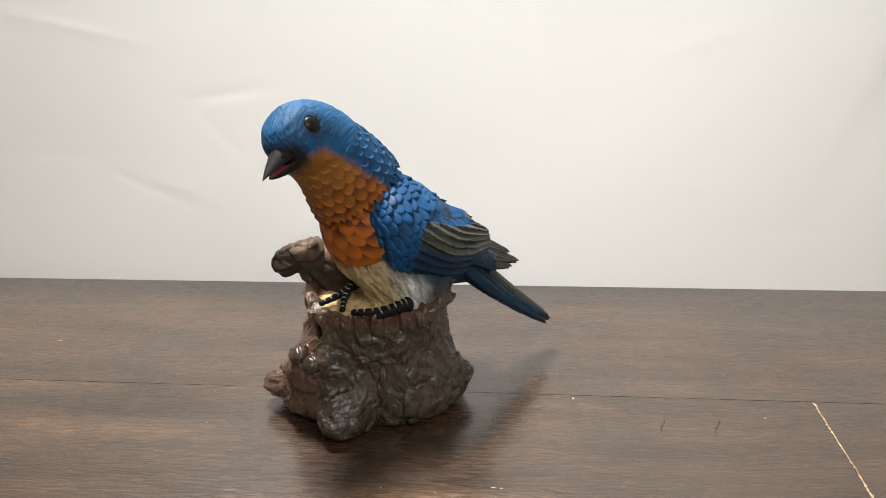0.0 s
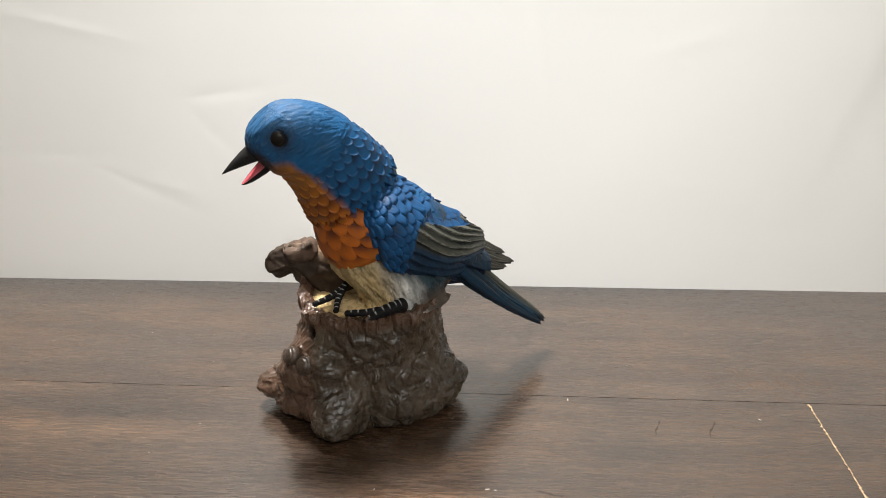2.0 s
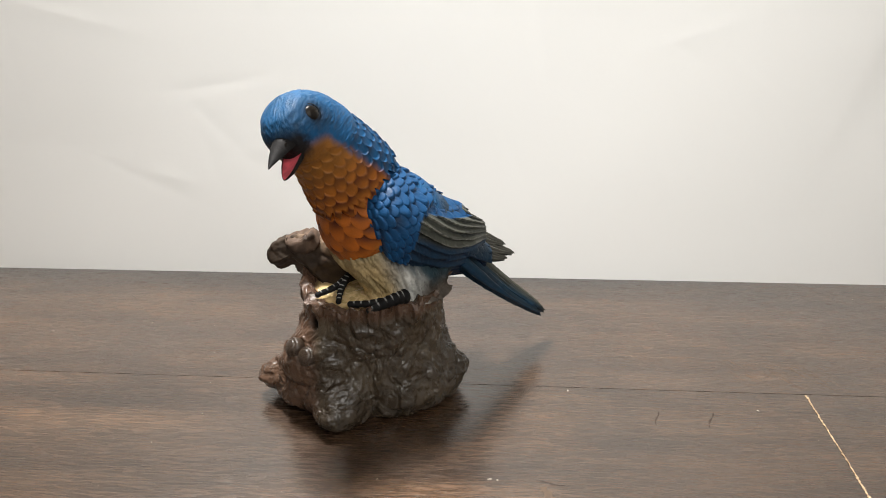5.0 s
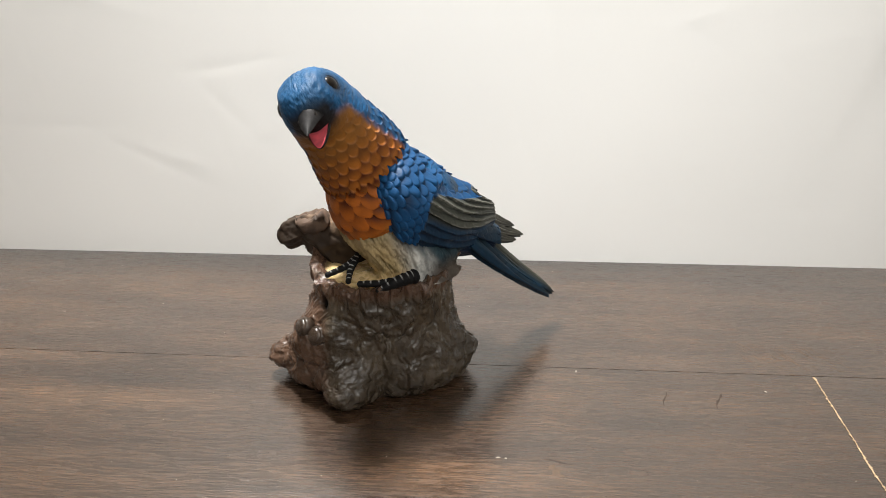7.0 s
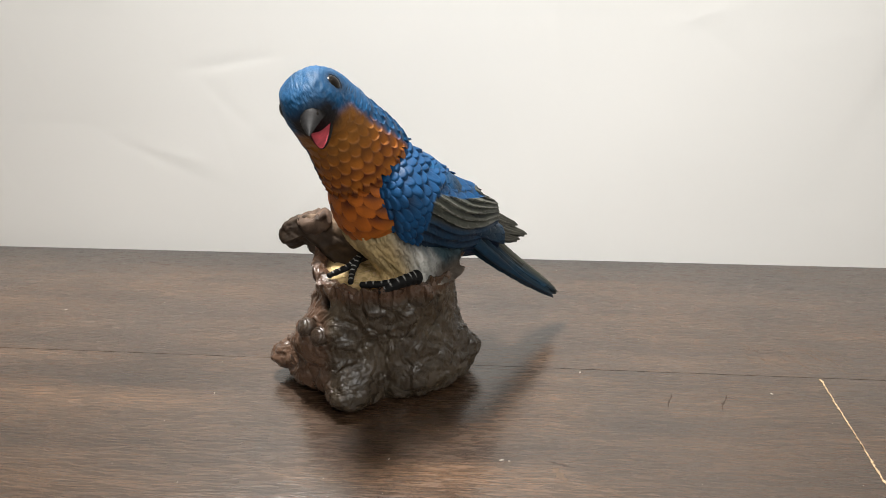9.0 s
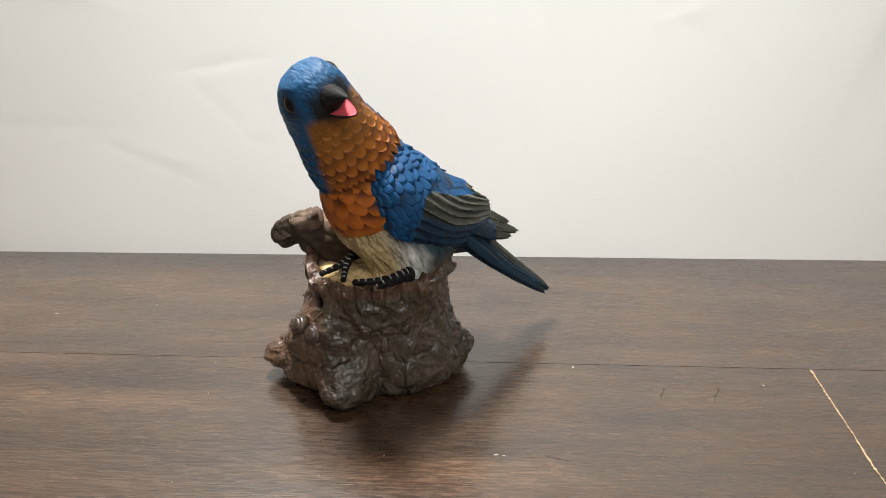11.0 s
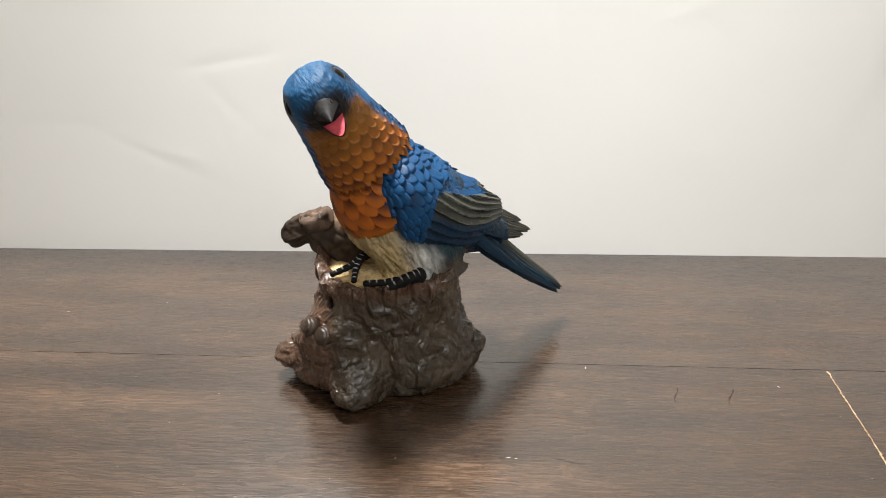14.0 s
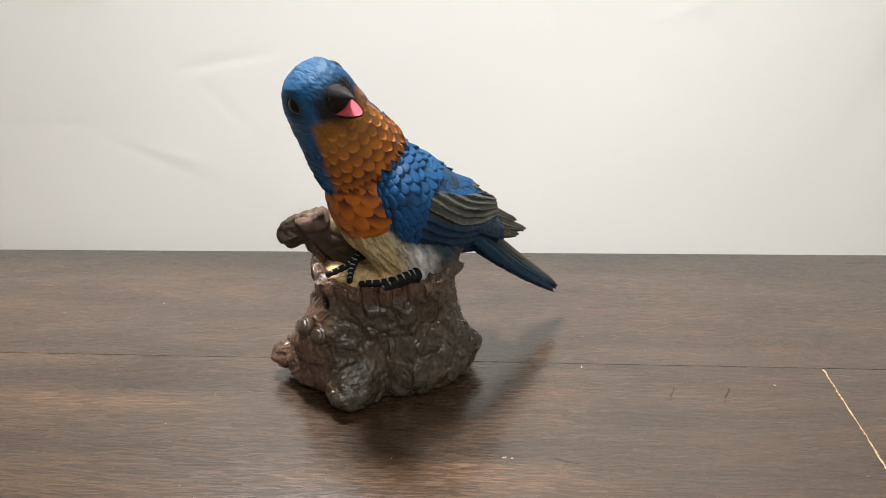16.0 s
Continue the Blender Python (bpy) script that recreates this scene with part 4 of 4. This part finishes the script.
def build_figurine():
    bird = tagged(new("bird_figurine"), "painted resin bluebird figurine on a brown tree stump", "figurine")
    bird.matrix_world = pose(-0.26688, -0.00739, 0, 0, 0, 5.59)
    stump(bird)
    # broken side branch
    def bark_paint(u, a, p):
        broken = smooth(np.sin(a + 0.3) + 0.3 * fractal(p, 120, 2, 5), 0.3, 0.55) * smooth(u, 0.14, 0.24) * smooth(0.66 - u, 0, 0.08)
        return blend(blend((0.036, 0.0240, 0.0160), (0.085, 0.060, 0.042), smooth(fractal(p, 60, 3, 4), 0.0, 0.8)), (0.19, 0.130, 0.085), broken)
    limb = tube("branch", [(-0.012, 0.023, 0.066), (-0.027, 0.021, 0.0810), (-0.0400, 0.018, 0.0860), (-0.0487, 0.016, 0.0818)], [0.0175, 0.0140, 0.0100, 0.0076], bark_paint, 110, 90, 1.0, (0, 0, 1), 0.0, 0.0021, 12, 105, 5)
    part("branch", limb, HORN, bird, "dark broken branch stub with a pale split face")
    part("split_face", broken_block((-0.0320, 0.0165, 0.0915), (0.0085, 0.0085, 0.0058), -24, (0.130, 0.088, 0.064)), HORN, bird, "pale broken top of the branch stub")
    for place, aim in (((-0.0290, -0.0336, 0.0433), (-0.55, -0.68, 0.48)), ((-0.0374, -0.0276, 0.0463), (-0.72, -0.45, 0.52))):
        turn = Vector(aim).to_track_quat("Z", "Y").to_matrix().to_4x4()
        m = np.array(Matrix.Translation(Vector(place) + 0.0008 * Vector(aim).normalized()) @ turn)
        prof = np.array([(0.0, 0.0011), (0.0034, 0.0010), (0.0040, 0.0006), (0.0042, -0.0005), (0.0045, -0.0004), (0.0050, -0.0006), (0.0056, -0.0016), (0.0058, -0.006), (0.0, -0.006)])
        a = np.linspace(0, 2 * np.pi, 40, endpoint=False)[None]
        q = np.stack((prof[:, :1] * np.cos(a), prof[:, :1] * np.sin(a), prof[:, 1:] + 0 * a), -1)
        q = q @ m[:3, :3].T + m[:3, 3]
        part("plug", grid_mesh("plug", q, q * 0 + np.array((0.042, 0.028, 0.019)), q[..., :2], True, True), BARK, bird, "round brown plug set in the stump")
    # the sawn end of the root, ringed round a reddish heart
    a = np.linspace(0, 2 * np.pi, 48, endpoint=False)[None]
    ring = np.linspace(0, 1, 16)[:, None]
    wob = 1 + 0.10 * np.sin(3 * a + 1) + 0.06 * np.sin(5 * a)
    q = np.stack((0.0072 * ring * wob * np.cos(a), 0.0064 * ring * wob * np.sin(a), 0.0007 * np.cos(ring * 13) - 0.0030 * ring ** 4 - 0.0010 * np.exp(-(ring / 0.3) ** 2) + 0 * a), -1)
    turn = np.array(Vector((-0.34, -0.90, 0.28)).to_track_quat("Z", "Y").to_matrix())
    q = q @ turn.T + np.array((-0.0158, -0.0502, 0.0130))
    tone = blend((0.10, 0.050, 0.034), BROWN, smooth(ring + 0 * a, 0.25, 0.5))
    part("root_end", grid_mesh("root_end", q, tone, q[..., ::2], True), BARK, bird, "ringed root end with a reddish heart")
    bird_body(bird)
    bird_belly(bird)
    part("wing", wing_mesh("wing", False), FEATHER, bird, "folded blue wing with olive grey flight feathers")
    part("wing", wing_mesh("wing", True), FEATHER, bird, "folded blue wing with olive grey flight feathers")
    # three crossed finger feathers at the wing's end
    fingers = []
    for k, (root, tip) in enumerate((((0.060, 0.031, 0.0945), (0.0900, 0.055, 0.0712)), ((0.060, 0.030, 0.0895), (0.0962, 0.056, 0.0643)), ((0.061, 0.027, 0.0850), (0.0910, 0.051, 0.0628)))):
        fingers.append(feather_blade("wing_tip", root, tip, (0.3, -0.5, 0.8), [0.0055, 0.0056, 0.0045, 0.0018], [0.0040, 0.0038, 0.0030, 0.0014], 4, ((0.105, 0.102, 0.085), SLATE), 5 + k))
    part("wing_tip", joined("wing_tip", fingers), FEATHER, bird, "olive grey crossed wing tip")
    # tail: a blue core under layered long feathers
    blades = [feather_blade("tail", (0.058, 0.018, 0.0815), (0.1165, 0.0545, 0.0205), (0.28, -0.02, 0.85), [0.0110, 0.0108, 0.0092, 0.0070, 0.0040], [0.0070, 0.0056, 0.0040, 0.0028, 0.0016], 5, ((0.010, 0.032, 0.055), (0.008, 0.036, 0.072)), 9)]
    layers = [(-0.0085, 0.0042, 0.92, (0.085, 0.086, 0.070)), (-0.0045, 0.0046, 0.97, (0.075, 0.078, 0.064)), (0.0000, 0.0032, 1.0, (0.046, 0.054, 0.052)), (0.0042, 0.0014, 0.96, (0.016, 0.036, 0.054)), (0.0082, -0.0010, 0.88, (0.011, 0.044, 0.085))]
    for k, (off, lift, reach, tone) in enumerate(layers):
        root = np.array((0.060, 0.0190 - off, 0.0835 + lift))
        tip = np.array((0.060, 0.0190, 0.0835)) + reach * np.array((0.0585, 0.0355, -0.0625)) + np.array((0, -0.35 * off, 0.4 * lift))
        blades.append(feather_blade("tail", root, tip, (0.28, -0.02 - 30 * off, 0.85), [0.0034, 0.0036, 0.0032, 0.0024, 0.0010], [0.0024, 0.0024, 0.0021, 0.0017, 0.0010], 2, (tone, np.array(tone) * 0.6), 20 + k))
    part("tail", joined("tail", blades), FEATHER, bird, "long dark blue tail with ridged slate feathers")
    bird_foot(bird, [([(0.0275, -0.026, 0.0755), (0.019, -0.0300, 0.0745), (0.008, -0.0335, 0.0705)], [0.0040, 0.0033, 0.0018]),
                     ([(0.022, -0.028, 0.0745), (0.010, -0.0305, 0.0738), (-0.0025, -0.0305, 0.0735)], [0.0028, 0.0022, 0.0015])])
    bird_foot(bird, [([(-0.0055, -0.004, 0.0785), (-0.0120, -0.009, 0.0745), (-0.0225, -0.014, 0.0715)], [0.0022, 0.0021, 0.0016]),
                     ([(-0.0055, -0.004, 0.0785), (-0.0090, -0.012, 0.0740), (-0.0098, -0.020, 0.0700)], [0.0022, 0.0020, 0.0016])])
    head, beak = bird_head(bird)
    return bird, head, beak


build_room()
build_backdrop()
bird, head, beak = build_figurine()
build_floor()
build_dust()


def motions():
    # seconds and the head's turn in degrees, from profile towards the viewer
    turns = [(0, 69.5), (0.3, 68), (1.2, 67), (1.3, 58), (1.4, 32), (1.5, 25), (3.7, 22.6), (4.6, 24), (4.9, 60), (5.2, 93), (5.8, 94), (6.0, 96), (8.7, 96), (9.6, 97), (9.8, 115), (10.0, 129), (10.8, 130.4),
             (12.4, 130), (12.6, 121), (12.7, 113), (12.8, 110.3), (15.2, 110.3), (15.3, 120), (15.4, 130), (15.5, 131.5), (16, 131.5)]
    walk(head, [(t, head_pose(a)) for t, a in turns])
    # tenths of a second at which the beak is nearly shut; between them it hangs open
    shut = [0, 3, 12, 13, 14, 15, 22, 25, 26, 27, 35, 41, 45, 46, 51, 58, 62, 66, 74, 77, 81, 87, 92, 97, 98, 103, 108, 112, 113, 118, 125, 126, 127, 138, 139, 144, 152, 153, 154, 157]
    gapes = [(k / 10, 8 if k in shut else 29) for k in range(161)]
    walk(beak, [(t, pose(0.0205, 0, 0.0405, 0, g - 18, 0)) for t, g in gapes])


motions()
